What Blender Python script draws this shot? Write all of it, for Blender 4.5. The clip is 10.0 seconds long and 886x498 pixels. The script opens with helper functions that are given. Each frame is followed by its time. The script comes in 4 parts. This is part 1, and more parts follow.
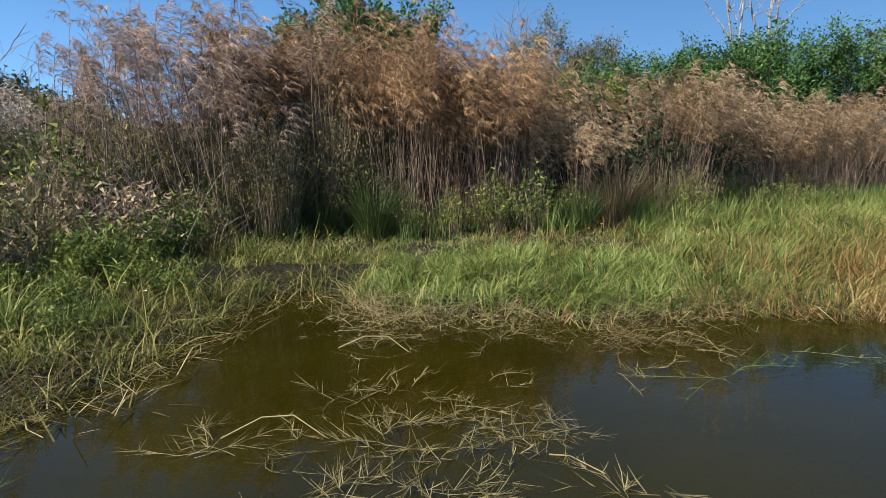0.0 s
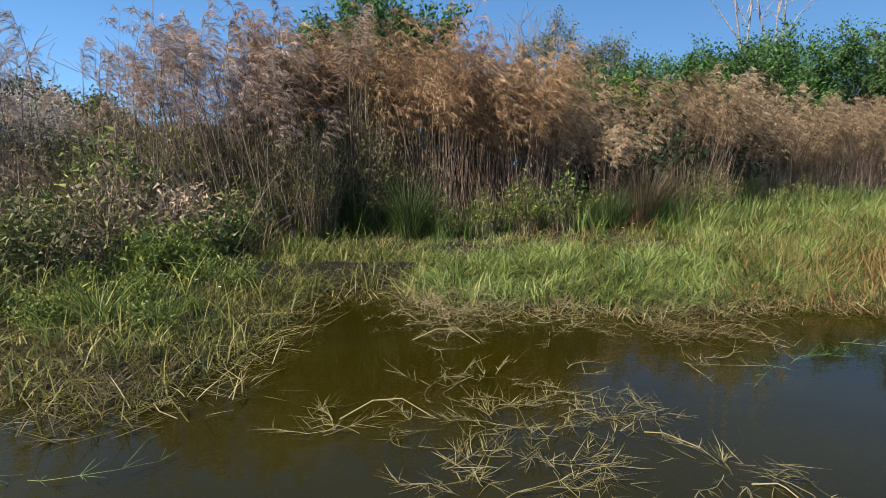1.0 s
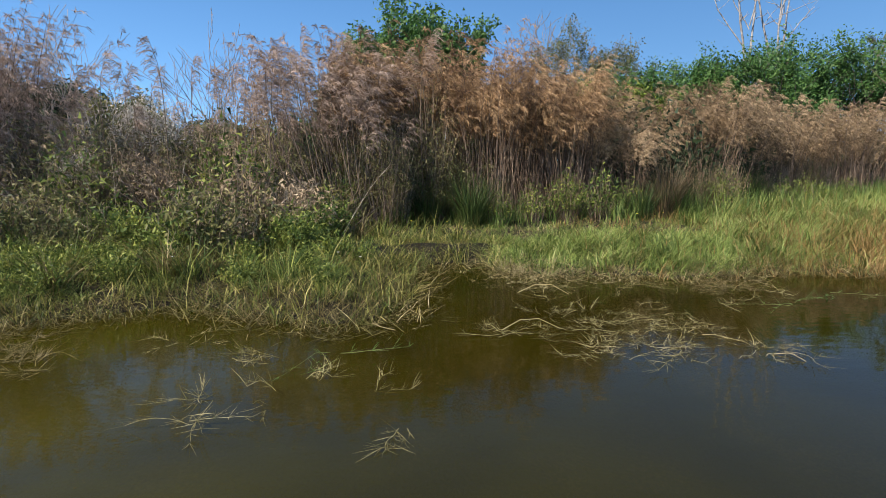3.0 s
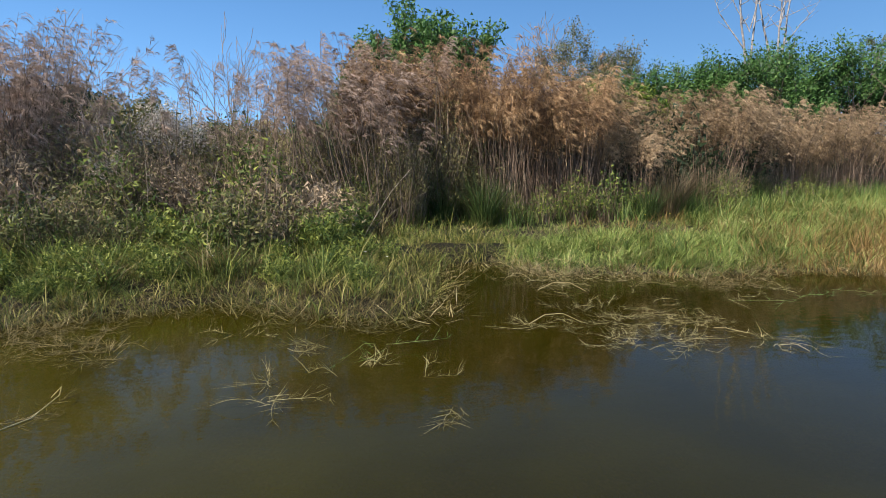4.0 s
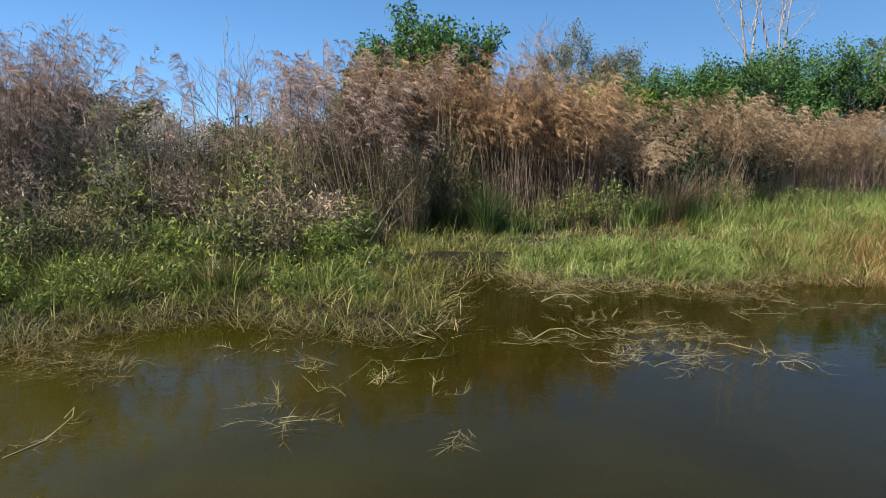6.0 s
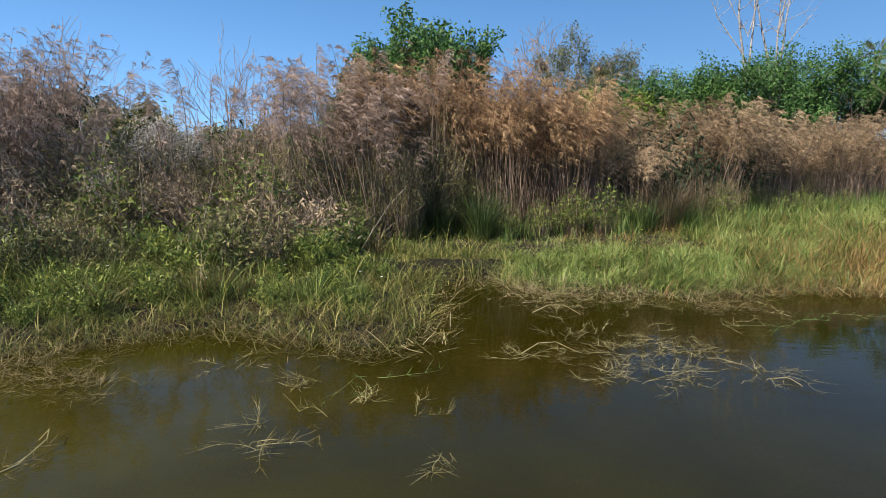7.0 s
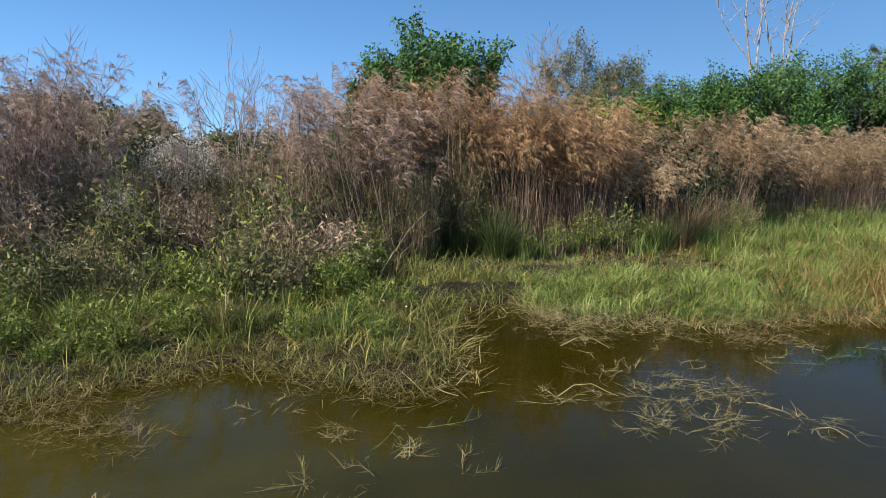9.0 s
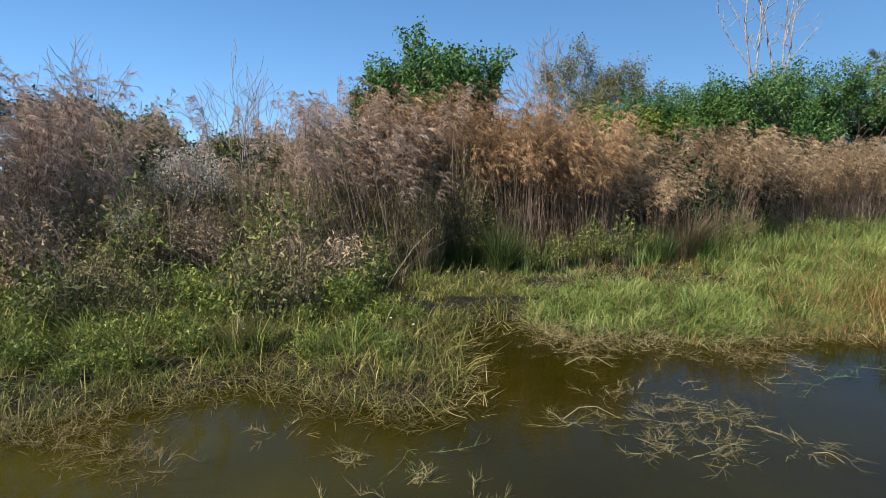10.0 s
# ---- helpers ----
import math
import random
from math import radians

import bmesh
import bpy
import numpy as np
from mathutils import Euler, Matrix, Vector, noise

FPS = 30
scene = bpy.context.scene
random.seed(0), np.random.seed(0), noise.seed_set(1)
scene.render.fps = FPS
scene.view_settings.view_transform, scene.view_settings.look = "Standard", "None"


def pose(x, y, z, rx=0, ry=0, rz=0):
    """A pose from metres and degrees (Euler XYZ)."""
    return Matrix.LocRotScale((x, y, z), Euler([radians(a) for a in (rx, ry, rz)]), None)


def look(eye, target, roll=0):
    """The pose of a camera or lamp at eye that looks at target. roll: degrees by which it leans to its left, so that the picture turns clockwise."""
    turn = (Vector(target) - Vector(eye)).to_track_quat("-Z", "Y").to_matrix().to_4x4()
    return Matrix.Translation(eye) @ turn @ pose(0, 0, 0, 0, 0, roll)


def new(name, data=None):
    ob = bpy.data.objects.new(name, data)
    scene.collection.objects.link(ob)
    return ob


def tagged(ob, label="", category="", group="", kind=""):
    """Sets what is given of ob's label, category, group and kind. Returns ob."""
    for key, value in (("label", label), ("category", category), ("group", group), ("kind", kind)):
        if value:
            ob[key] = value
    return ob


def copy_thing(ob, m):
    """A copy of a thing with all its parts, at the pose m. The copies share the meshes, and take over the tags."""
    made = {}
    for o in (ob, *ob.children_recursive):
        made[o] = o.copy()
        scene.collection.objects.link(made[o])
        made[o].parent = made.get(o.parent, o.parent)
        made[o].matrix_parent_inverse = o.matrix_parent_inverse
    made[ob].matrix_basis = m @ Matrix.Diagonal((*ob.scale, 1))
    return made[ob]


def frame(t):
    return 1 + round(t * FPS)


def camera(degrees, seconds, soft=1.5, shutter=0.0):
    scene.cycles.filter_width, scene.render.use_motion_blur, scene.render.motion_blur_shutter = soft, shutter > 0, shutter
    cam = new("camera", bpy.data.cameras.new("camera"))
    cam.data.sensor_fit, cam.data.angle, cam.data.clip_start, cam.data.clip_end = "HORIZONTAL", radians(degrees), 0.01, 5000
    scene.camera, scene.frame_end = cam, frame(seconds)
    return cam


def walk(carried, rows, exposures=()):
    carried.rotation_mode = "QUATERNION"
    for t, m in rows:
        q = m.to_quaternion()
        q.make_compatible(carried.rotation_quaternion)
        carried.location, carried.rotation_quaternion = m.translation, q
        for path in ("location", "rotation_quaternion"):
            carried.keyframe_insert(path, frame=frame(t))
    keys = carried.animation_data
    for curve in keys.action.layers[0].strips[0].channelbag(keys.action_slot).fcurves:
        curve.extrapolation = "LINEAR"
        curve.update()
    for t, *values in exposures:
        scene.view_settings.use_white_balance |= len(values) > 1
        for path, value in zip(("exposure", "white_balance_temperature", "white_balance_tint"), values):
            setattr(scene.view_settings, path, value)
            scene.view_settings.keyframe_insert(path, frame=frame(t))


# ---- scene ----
cam = camera(75.0, 10.0, soft=0.6)
PATH = [
    (0, (0.182, -0.013, 1.596), (0.135, 1.968, 1.322), -0.7),
    (0.5, (-0.023, -0.092, 1.616), (-0.07, 1.888, 1.341), -0.7),
    (1, (-0.469, -0.373, 1.641), (-0.514, 1.607, 1.365), -0.7),
    (1.5, (-0.87, -0.859, 1.61), (-0.915, 1.121, 1.332), -0.7),
    (2, (-1.213, -1.441, 1.601), (-1.258, 0.539, 1.321), -0.7),
    (2.5, (-1.49, -2.006, 1.622), (-1.535, -0.027, 1.342), -0.7),
    (4, (-2.06, -2.981, 1.745), (-2.102, -1.001, 1.461), -0.7),
    (4.5, (-2.205, -3.003, 1.784), (-2.247, -1.023, 1.499), -0.7),
    (5, (-2.28, -2.982, 1.807), (-2.321, -1.003, 1.521), -0.7),
    (5.5, (-2.213, -3.032, 1.868), (-2.256, -1.053, 1.582), -0.7),
    (7, (-1.981, -2.912, 2.06), (-2.022, -0.933, 1.775), -0.7),
    (7.5, (-1.964, -2.866, 2.147), (-2.007, -0.887, 1.863), -0.7),
    (8, (-2.064, -2.849, 2.274), (-2.107, -0.87, 1.988), -0.7),
    (8.5, (-2.228, -2.817, 2.403), (-2.268, -0.838, 2.116), -0.7),
    (9, (-2.373, -2.797, 2.523), (-2.412, -0.819, 2.235), -0.7),
    (9.5, (-2.463, -2.869, 2.678), (-2.501, -0.891, 2.389), -0.7),
    (10, (-2.471, -2.944, 2.86), (-2.509, -0.966, 2.57), -0.7),
]
walk(cam, [(t, look(eye, target, roll)) for t, eye, target, roll in PATH], [(0.0, 1.02), (6.0, 1.05), (10.0, 0.98)])

# ---- world, sun ----
SUN_TO = Vector((-0.64, -0.54, 0.76)).normalized()
sun_data = bpy.data.lights.new("sun", "SUN")
sun_data.energy, sun_data.angle, sun_data.color = 5.0, radians(0.6), (1.0, 0.915, 0.85)
sun = new("sun", sun_data)
sun.matrix_world = look(SUN_TO * 60, (0, 0, 0))
world = bpy.data.worlds.new("sky")
scene.world = world
world.use_nodes = True
wn = world.node_tree
wn.nodes.clear()
sky = wn.nodes.new("ShaderNodeTexSky")
sky.sky_type, sky.sun_disc = "NISHITA", False
sky.sun_elevation = math.asin(SUN_TO.z)
sky.sun_rotation = -math.atan2(SUN_TO.x, SUN_TO.y)
sky.air_density, sky.dust_density, sky.ozone_density = 1.0, 0.1, 3.0
bg = wn.nodes.new("ShaderNodeBackground")
bg.inputs["Strength"].default_value = 0.088
wo = wn.nodes.new("ShaderNodeOutputWorld")
deep = wn.nodes.new("ShaderNodeHueSaturation")
deep.inputs["Hue"].default_value, deep.inputs["Saturation"].default_value = 0.500, 1.20
# the haze at the horizon is thin: the clear blue reaches almost down to the tree line
way = wn.nodes.new("ShaderNodeTexCoord")
split_way, join_way = wn.nodes.new("ShaderNodeSeparateXYZ"), wn.nodes.new("ShaderNodeCombineXYZ")
lifted = wn.nodes.new("ShaderNodeMath")
lifted.operation = "MULTIPLY_ADD"
lifted.inputs[1].default_value, lifted.inputs[2].default_value = 0.87, 0.13
wn.links.new(way.outputs["Generated"], split_way.inputs[0])
wn.links.new(split_way.outputs["Z"], lifted.inputs[0])
for axis, out in (("X", split_way.outputs["X"]), ("Y", split_way.outputs["Y"]), ("Z", lifted.outputs[0])):
    wn.links.new(out, join_way.inputs[axis])
wn.links.new(join_way.outputs[0], sky.inputs["Vector"])
wn.links.new(sky.outputs[0], deep.inputs["Color"])
wn.links.new(deep.outputs[0], bg.inputs[0])
wn.links.new(bg.outputs[0], wo.inputs[0])


# ---- materials ----
def node_material(name):
    m = bpy.data.materials.new(name)
    m.use_nodes = True
    m.node_tree.nodes.clear()
    return m, m.node_tree.nodes, m.node_tree.links


def ramp_node(nodes, stops):
    r = nodes.new("ShaderNodeValToRGB")
    r.color_ramp.interpolation = "LINEAR"
    els = r.color_ramp.elements
    while len(els) < len(stops):
        els.new(0.5)
    for e, (p, c) in zip(els, stops):
        e.position, e.color = p, (*c, 1)
    return r


def math_node(nodes, links, op, a, b):
    n = nodes.new("ShaderNodeMath")
    n.operation = op
    for sock, v in zip(n.inputs, (a, b)):
        if isinstance(v, (int, float)):
            sock.default_value = v
        else:
            links.new(v, sock)
    return n.outputs[0]


def plant_material(name, stops, rough=0.6, through_light=0.22, patch=0.9, share=0.55, gloss=0.25, vary=0.0):
    """Leaf and stem colour: blade by blade, and in patches over the ground."""
    m, N, L = node_material(name)
    geo = N.new("ShaderNodeNewGeometry")
    noise_tex = N.new("ShaderNodeTexNoise")
    noise_tex.inputs["Scale"].default_value, noise_tex.inputs["Detail"].default_value = patch, 3.0
    L.new(geo.outputs["Position"], noise_tex.inputs["Vector"])
    spread = N.new("ShaderNodeMapRange")
    spread.inputs["From Min"].default_value, spread.inputs["From Max"].default_value = 0.3, 0.7
    L.new(noise_tex.outputs["Fac"], spread.inputs["Value"])
    a = math_node(N, L, "MULTIPLY", spread.outputs[0], 1 - share)
    b = math_node(N, L, "MULTIPLY", geo.outputs["Random Per Island"], share)
    r = ramp_node(N, stops)
    fac = math_node(N, L, "ADD", a, b)
    if vary:
        info = N.new("ShaderNodeObjectInfo")
        shift = math_node(N, L, "MULTIPLY", math_node(N, L, "SUBTRACT", info.outputs["Random"], 0.5), vary)
        fac = math_node(N, L, "ADD", fac, shift)
    L.new(fac, r.inputs[0])
    grain = N.new("ShaderNodeTexNoise")
    grain.inputs["Scale"].default_value = 60.0
    L.new(geo.outputs["Position"], grain.inputs["Vector"])
    lift = N.new("ShaderNodeMapRange")
    lift.inputs["To Min"].default_value, lift.inputs["To Max"].default_value = 0.7, 1.3
    L.new(grain.outputs["Fac"], lift.inputs["Value"])
    mixc = N.new("ShaderNodeVectorMath")
    mixc.operation = "SCALE"
    L.new(r.outputs[0], mixc.inputs[0])
    L.new(lift.outputs[0], mixc.inputs["Scale"])
    p = N.new("ShaderNodeBsdfPrincipled")
    p.inputs["Roughness"].default_value = rough
    p.inputs["Specular IOR Level"].default_value = gloss
    L.new(mixc.outputs[0], p.inputs["Base Color"])
    t = N.new("ShaderNodeBsdfTranslucent")
    L.new(mixc.outputs[0], t.inputs["Color"])
    mx = N.new("ShaderNodeMixShader")
    mx.inputs[0].default_value = through_light
    L.new(p.outputs[0], mx.inputs[1])
    L.new(t.outputs[0], mx.inputs[2])
    o = N.new("ShaderNodeOutputMaterial")
    L.new(mx.outputs[0], o.inputs[0])
    return m


def bark_material(name, dark, pale, scale=6.0):
    m, N, L = node_material(name)
    geo = N.new("ShaderNodeNewGeometry")
    n1 = N.new("ShaderNodeTexNoise")
    n1.inputs["Scale"].default_value, n1.inputs["Detail"].default_value = scale, 6.0
    L.new(geo.outputs["Position"], n1.inputs["Vector"])
    r = ramp_node(N, [(0.3, dark), (0.7, pale)])
    L.new(n1.outputs["Fac"], r.inputs[0])
    p = N.new("ShaderNodeBsdfPrincipled")
    p.inputs["Roughness"].default_value = 0.85
    L.new(r.outputs[0], p.inputs["Base Color"])
    b = N.new("ShaderNodeBump")
    b.inputs["Strength"].default_value, b.inputs["Distance"].default_value = 0.5, 0.02
    L.new(n1.outputs["Fac"], b.inputs["Height"])
    L.new(b.outputs[0], p.inputs["Normal"])
    o = N.new("ShaderNodeOutputMaterial")
    L.new(p.outputs[0], o.inputs[0])
    return m


def ground_material():
    m, N, L = node_material("wet soil and litter")
    geo = N.new("ShaderNodeNewGeometry")
    big = N.new("ShaderNodeTexNoise")
    big.inputs["Scale"].default_value, big.inputs["Detail"].default_value = 1.3, 5.0
    fine = N.new("ShaderNodeTexNoise")
    fine.inputs["Scale"].default_value, fine.inputs["Detail"].default_value = 35.0, 6.0
    for n in (big, fine):
        L.new(geo.outputs["Position"], n.inputs["Vector"])
    fac = math_node(N, L, "ADD", math_node(N, L, "MULTIPLY", big.outputs["Fac"], 0.5),
                    math_node(N, L, "MULTIPLY", fine.outputs["Fac"], 0.5))
    r = ramp_node(N, [(0.36, (0.006, 0.006, 0.005)), (0.52, (0.016, 0.014, 0.010)), (0.68, (0.06, 0.048, 0.022))])
    L.new(fac, r.inputs[0])
    p = N.new("ShaderNodeBsdfPrincipled")
    p.inputs["Specular IOR Level"].default_value = 0.12
    L.new(r.outputs[0], p.inputs["Base Color"])
    rr = N.new("ShaderNodeMapRange")
    rr.inputs["To Min"].default_value, rr.inputs["To Max"].default_value = 0.6, 1.0
    L.new(big.outputs["Fac"], rr.inputs["Value"])
    L.new(rr.outputs[0], p.inputs["Roughness"])
    b = N.new("ShaderNodeBump")
    b.inputs["Strength"].default_value, b.inputs["Distance"].default_value = 0.9, 0.03
    L.new(fine.outputs["Fac"], b.inputs["Height"])
    L.new(b.outputs[0], p.inputs["Normal"])
    o = N.new("ShaderNodeOutputMaterial")
    L.new(p.outputs[0], o.inputs[0])
    return m


def water_material():
    """Silty pond water: a mirror at grazing angles, brown and half clear from above."""
    m, N, L = node_material("silty pond water")
    geo = N.new("ShaderNodeNewGeometry")
    stretch = N.new("ShaderNodeMapping")
    stretch.inputs["Scale"].default_value = (1.0, 1.9, 1.0)
    L.new(geo.outputs["Position"], stretch.inputs["Vector"])
    w1 = N.new("ShaderNodeTexNoise")
    w1.inputs["Scale"].default_value, w1.inputs["Detail"].default_value = 3.2, 3.0
    L.new(stretch.outputs[0], w1.inputs["Vector"])
    calm = N.new("ShaderNodeTexNoise")
    calm.inputs["Scale"].default_value = 0.35
    L.new(geo.outputs["Position"], calm.inputs["Vector"])
    hgt = math_node(N, L, "MULTIPLY", w1.outputs["Fac"], calm.outputs["Fac"])
    b = N.new("ShaderNodeBump")
    b.inputs["Strength"].default_value, b.inputs["Distance"].default_value = 0.2, 0.02
    L.new(hgt, b.inputs["Height"])
    silt = N.new("ShaderNodeTexNoise")
    silt.inputs["Scale"].default_value, silt.inputs["Detail"].default_value = 0.8, 4.0
    L.new(geo.outputs["Position"], silt.inputs["Vector"])
    r = ramp_node(N, [(0.3, (0.0195, 0.0165, 0.0008)), (0.7, (0.030, 0.0258, 0.0011))])
    L.new(silt.outputs["Fac"], r.inputs[0])
    # sunlit glow painted into the silt colour: paler towards the left
    away = N.new("ShaderNodeVectorMath")
    away.operation = "DISTANCE"
    away.inputs[1].default_value = (-6.5, 0.8, 0.0)
    L.new(geo.outputs["Position"], away.inputs[0])
    left_glow = N.new("ShaderNodeMapRange")
    left_glow.interpolation_type = "SMOOTHSTEP"
    for key, value in (("From Min", 1.5), ("From Max", 5.0), ("To Min", 1.75), ("To Max", 1.0)):
        left_glow.inputs[key].default_value = value
    L.new(away.outputs["Value"], left_glow.inputs["Value"])
    sunlit_silt = N.new("ShaderNodeVectorMath")
    sunlit_silt.operation = "SCALE"
    L.new(r.outputs[0], sunlit_silt.inputs[0])
    L.new(left_glow.outputs[0], sunlit_silt.inputs["Scale"])
    d = N.new("ShaderNodeBsdfDiffuse")
    L.new(sunlit_silt.outputs[0], d.inputs["Color"])
    tr = N.new("ShaderNodeBsdfTransparent")
    tr.inputs["Color"].default_value = (0.75, 0.62, 0.32, 1)
    body = N.new("ShaderNodeMixShader")
    body.inputs[0].default_value = 0.66
    L.new(tr.outputs[0], body.inputs[1])
    L.new(d.outputs[0], body.inputs[2])
    g = N.new("ShaderNodeBsdfGlossy")
    g.inputs["Roughness"].default_value = 0.03
    L.new(b.outputs[0], g.inputs["Normal"])
    f = N.new("ShaderNodeFresnel")
    f.inputs["IOR"].default_value = 1.333
    L.new(b.outputs[0], f.inputs["Normal"])
    mx = N.new("ShaderNodeMixShader")
    L.new(f.outputs[0], mx.inputs[0])
    L.new(body.outputs[0], mx.inputs[1])
    L.new(g.outputs[0], mx.inputs[2])
    o = N.new("ShaderNodeOutputMaterial")
    L.new(mx.outputs[0], o.inputs[0])
    return m


GROUND = ground_material()
WATER = water_material()
GREEN = plant_material("bright bank grass", [(0.0, (0.028, 0.056, 0.012)), (0.35, (0.115, 0.165, 0.034)), (0.66, (0.22, 0.28, 0.066)), (0.86, (0.32, 0.33, 0.11)), (1.0, (0.54, 0.48, 0.23))], patch=0.8, share=0.74, through_light=0.3)
OLIVE = plant_material("olive bank grass", [(0.0, (0.014, 0.034, 0.007)), (0.4, (0.075, 0.098, 0.015)), (0.68, (0.19, 0.185, 0.04)), (1.0, (0.46, 0.38, 0.15))], patch=1.4, share=0.75)
RUST = plant_material("rusty sedge", [(0.0, (0.07, 0.065, 0.018)), (0.4, (0.19, 0.125, 0.038)), (0.75, (0.31, 0.185, 0.066)), (1.0, (0.50, 0.37, 0.17))], patch=0.9, share=0.65)
STRAW = plant_material("bleached straw", [(0.0, (0.14, 0.10, 0.04)), (0.5, (0.33, 0.26, 0.12)), (1.0, (0.55, 0.47, 0.27))], patch=2.0, share=0.7)
LITTER = plant_material("rotting litter", [(0.0, (0.02, 0.018, 0.006)), (0.5, (0.08, 0.068, 0.02)), (1.0, (0.25, 0.205, 0.07))], patch=2.0, share=0.7)
DEADMAT = plant_material("brown dead grass", [(0.0, (0.03, 0.025, 0.009)), (0.45, (0.12, 0.092, 0.032)), (0.8, (0.24, 0.185, 0.08)), (1.0, (0.42, 0.34, 0.18))], patch=2.0, share=0.7)
WEED = plant_material("floating weed", [(0.0, (0.06, 0.055, 0.018)), (0.4, (0.17, 0.145, 0.055)), (0.75, (0.32, 0.265, 0.12)), (1.0, (0.52, 0.46, 0.27))], patch=1.5, share=0.7)
SPRIG = plant_material("green water sprig", [(0.0, (0.04, 0.09, 0.02)), (0.6, (0.12, 0.19, 0.05)), (1.0, (0.34, 0.33, 0.15))])
SEDGE = plant_material("dark green sedge", [(0.0, (0.022, 0.05, 0.010)), (0.55, (0.08, 0.13, 0.026)), (1.0, (0.26, 0.27, 0.085))])
# sedge green lowered: shade at the reeds' foot is put into the colour
SEDGE_SHADED = plant_material("shaded rush blade", [(0.0, (0.016, 0.032, 0.008)), (0.6, (0.048, 0.08, 0.018)), (1.0, (0.15, 0.15, 0.05))])
HERB = plant_material("broad green herb", [(0.0, (0.018, 0.038, 0.008)), (0.5, (0.07, 0.105, 0.017)), (1.0, (0.32, 0.34, 0.07))], patch=0.6, share=0.75)
HERB_BRIGHT = plant_material("fresh herb leaf", [(0.0, (0.05, 0.10, 0.014)), (0.5, (0.15, 0.21, 0.03)), (1.0, (0.36, 0.38, 0.08))], patch=1.5, share=0.8, through_light=0.32)
STEM_BROWN = plant_material("dry brown stem", [(0.0, (0.03, 0.02, 0.014)), (0.55, (0.155, 0.105, 0.07)), (1.0, (0.44, 0.33, 0.23))], through_light=0.0, share=0.9)
STEM_DARK = plant_material("weathered dark stem", [(0.0, (0.026, 0.018, 0.012)), (0.55, (0.115, 0.082, 0.054)), (1.0, (0.34, 0.26, 0.175))], through_light=0.0, share=0.9)
PLUME_RED = plant_material("russet dry plume", [(0.0, (0.05, 0.032, 0.018)), (0.45, (0.225, 0.132, 0.064)), (1.0, (0.62, 0.42, 0.22))], patch=1.6, share=0.6, vary=0.5)
PLUME_TAN = plant_material("tan dry plume", [(0.0, (0.05, 0.035, 0.021)), (0.45, (0.20, 0.134, 0.070)), (1.0, (0.54, 0.40, 0.24))], patch=1.5, share=0.6, vary=0.5)
PLUME_PINK = plant_material("pale pinkish plume", [(0.0, (0.15, 0.105, 0.07)), (0.5, (0.29, 0.205, 0.15)), (1.0, (0.56, 0.44, 0.35))], patch=1.0, share=0.6)
BRUSH = plant_material("grey brown brush", [(0.0, (0.045, 0.035, 0.018)), (0.5, (0.185, 0.137, 0.078)), (1.0, (0.40, 0.305, 0.19))], patch=1.3, share=0.5, vary=0.7)
SEEDS = plant_material("white seed fluff", [(0.0, (0.36, 0.31, 0.24)), (1.0, (0.70, 0.64, 0.55))])
LEAF = plant_material("glossy tree leaf", [(0.0, (0.016, 0.046, 0.011)), (0.5, (0.05, 0.118, 0.025)), (1.0, (0.135, 0.225, 0.055))], rough=0.55, patch=0.5, share=0.6, gloss=0.3)
LEAF_DARK = plant_material("dark oak leaf", [(0.0, (0.014, 0.028, 0.012)), (0.6, (0.035, 0.055, 0.022)), (1.0, (0.075, 0.085, 0.035))], patch=0.4)
LEAF_LIME = plant_material("yellow green leaf", [(0.0, (0.06, 0.09, 0.012)), (0.5, (0.14, 0.19, 0.025)), (1.0, (0.24, 0.26, 0.05))], patch=0.5)
LEAF_OLIVE = plant_material("olive brush leaf", [(0.0, (0.026, 0.040, 0.011)), (0.5, (0.115, 0.115, 0.035)), (1.0, (0.31, 0.25, 0.11))], patch=0.9, share=0.5, vary=0.5)
LEAF_GREY = plant_material("thin willow leaf", [(0.0, (0.06, 0.075, 0.03)), (0.6, (0.12, 0.13, 0.05)), (1.0, (0.22, 0.19, 0.09))], patch=0.5)
BARK = bark_material("brown bark", (0.05, 0.035, 0.025), (0.16, 0.12, 0.09))
BARK_GREY = bark_material("grey twig bark", (0.12, 0.10, 0.085), (0.27, 0.23, 0.20))
BARK_WHITE = bark_material("bleached dead wood", (0.10, 0.09, 0.085), (0.33, 0.31, 0.29), 5.0)
STALK_PALE = bark_material("bleached dry stalk", (0.16, 0.12, 0.08), (0.42, 0.36, 0.27), 9.0)
STALK_BROWN = bark_material("dull dry stalk", (0.045, 0.032, 0.024), (0.16, 0.12, 0.085), 9.0)


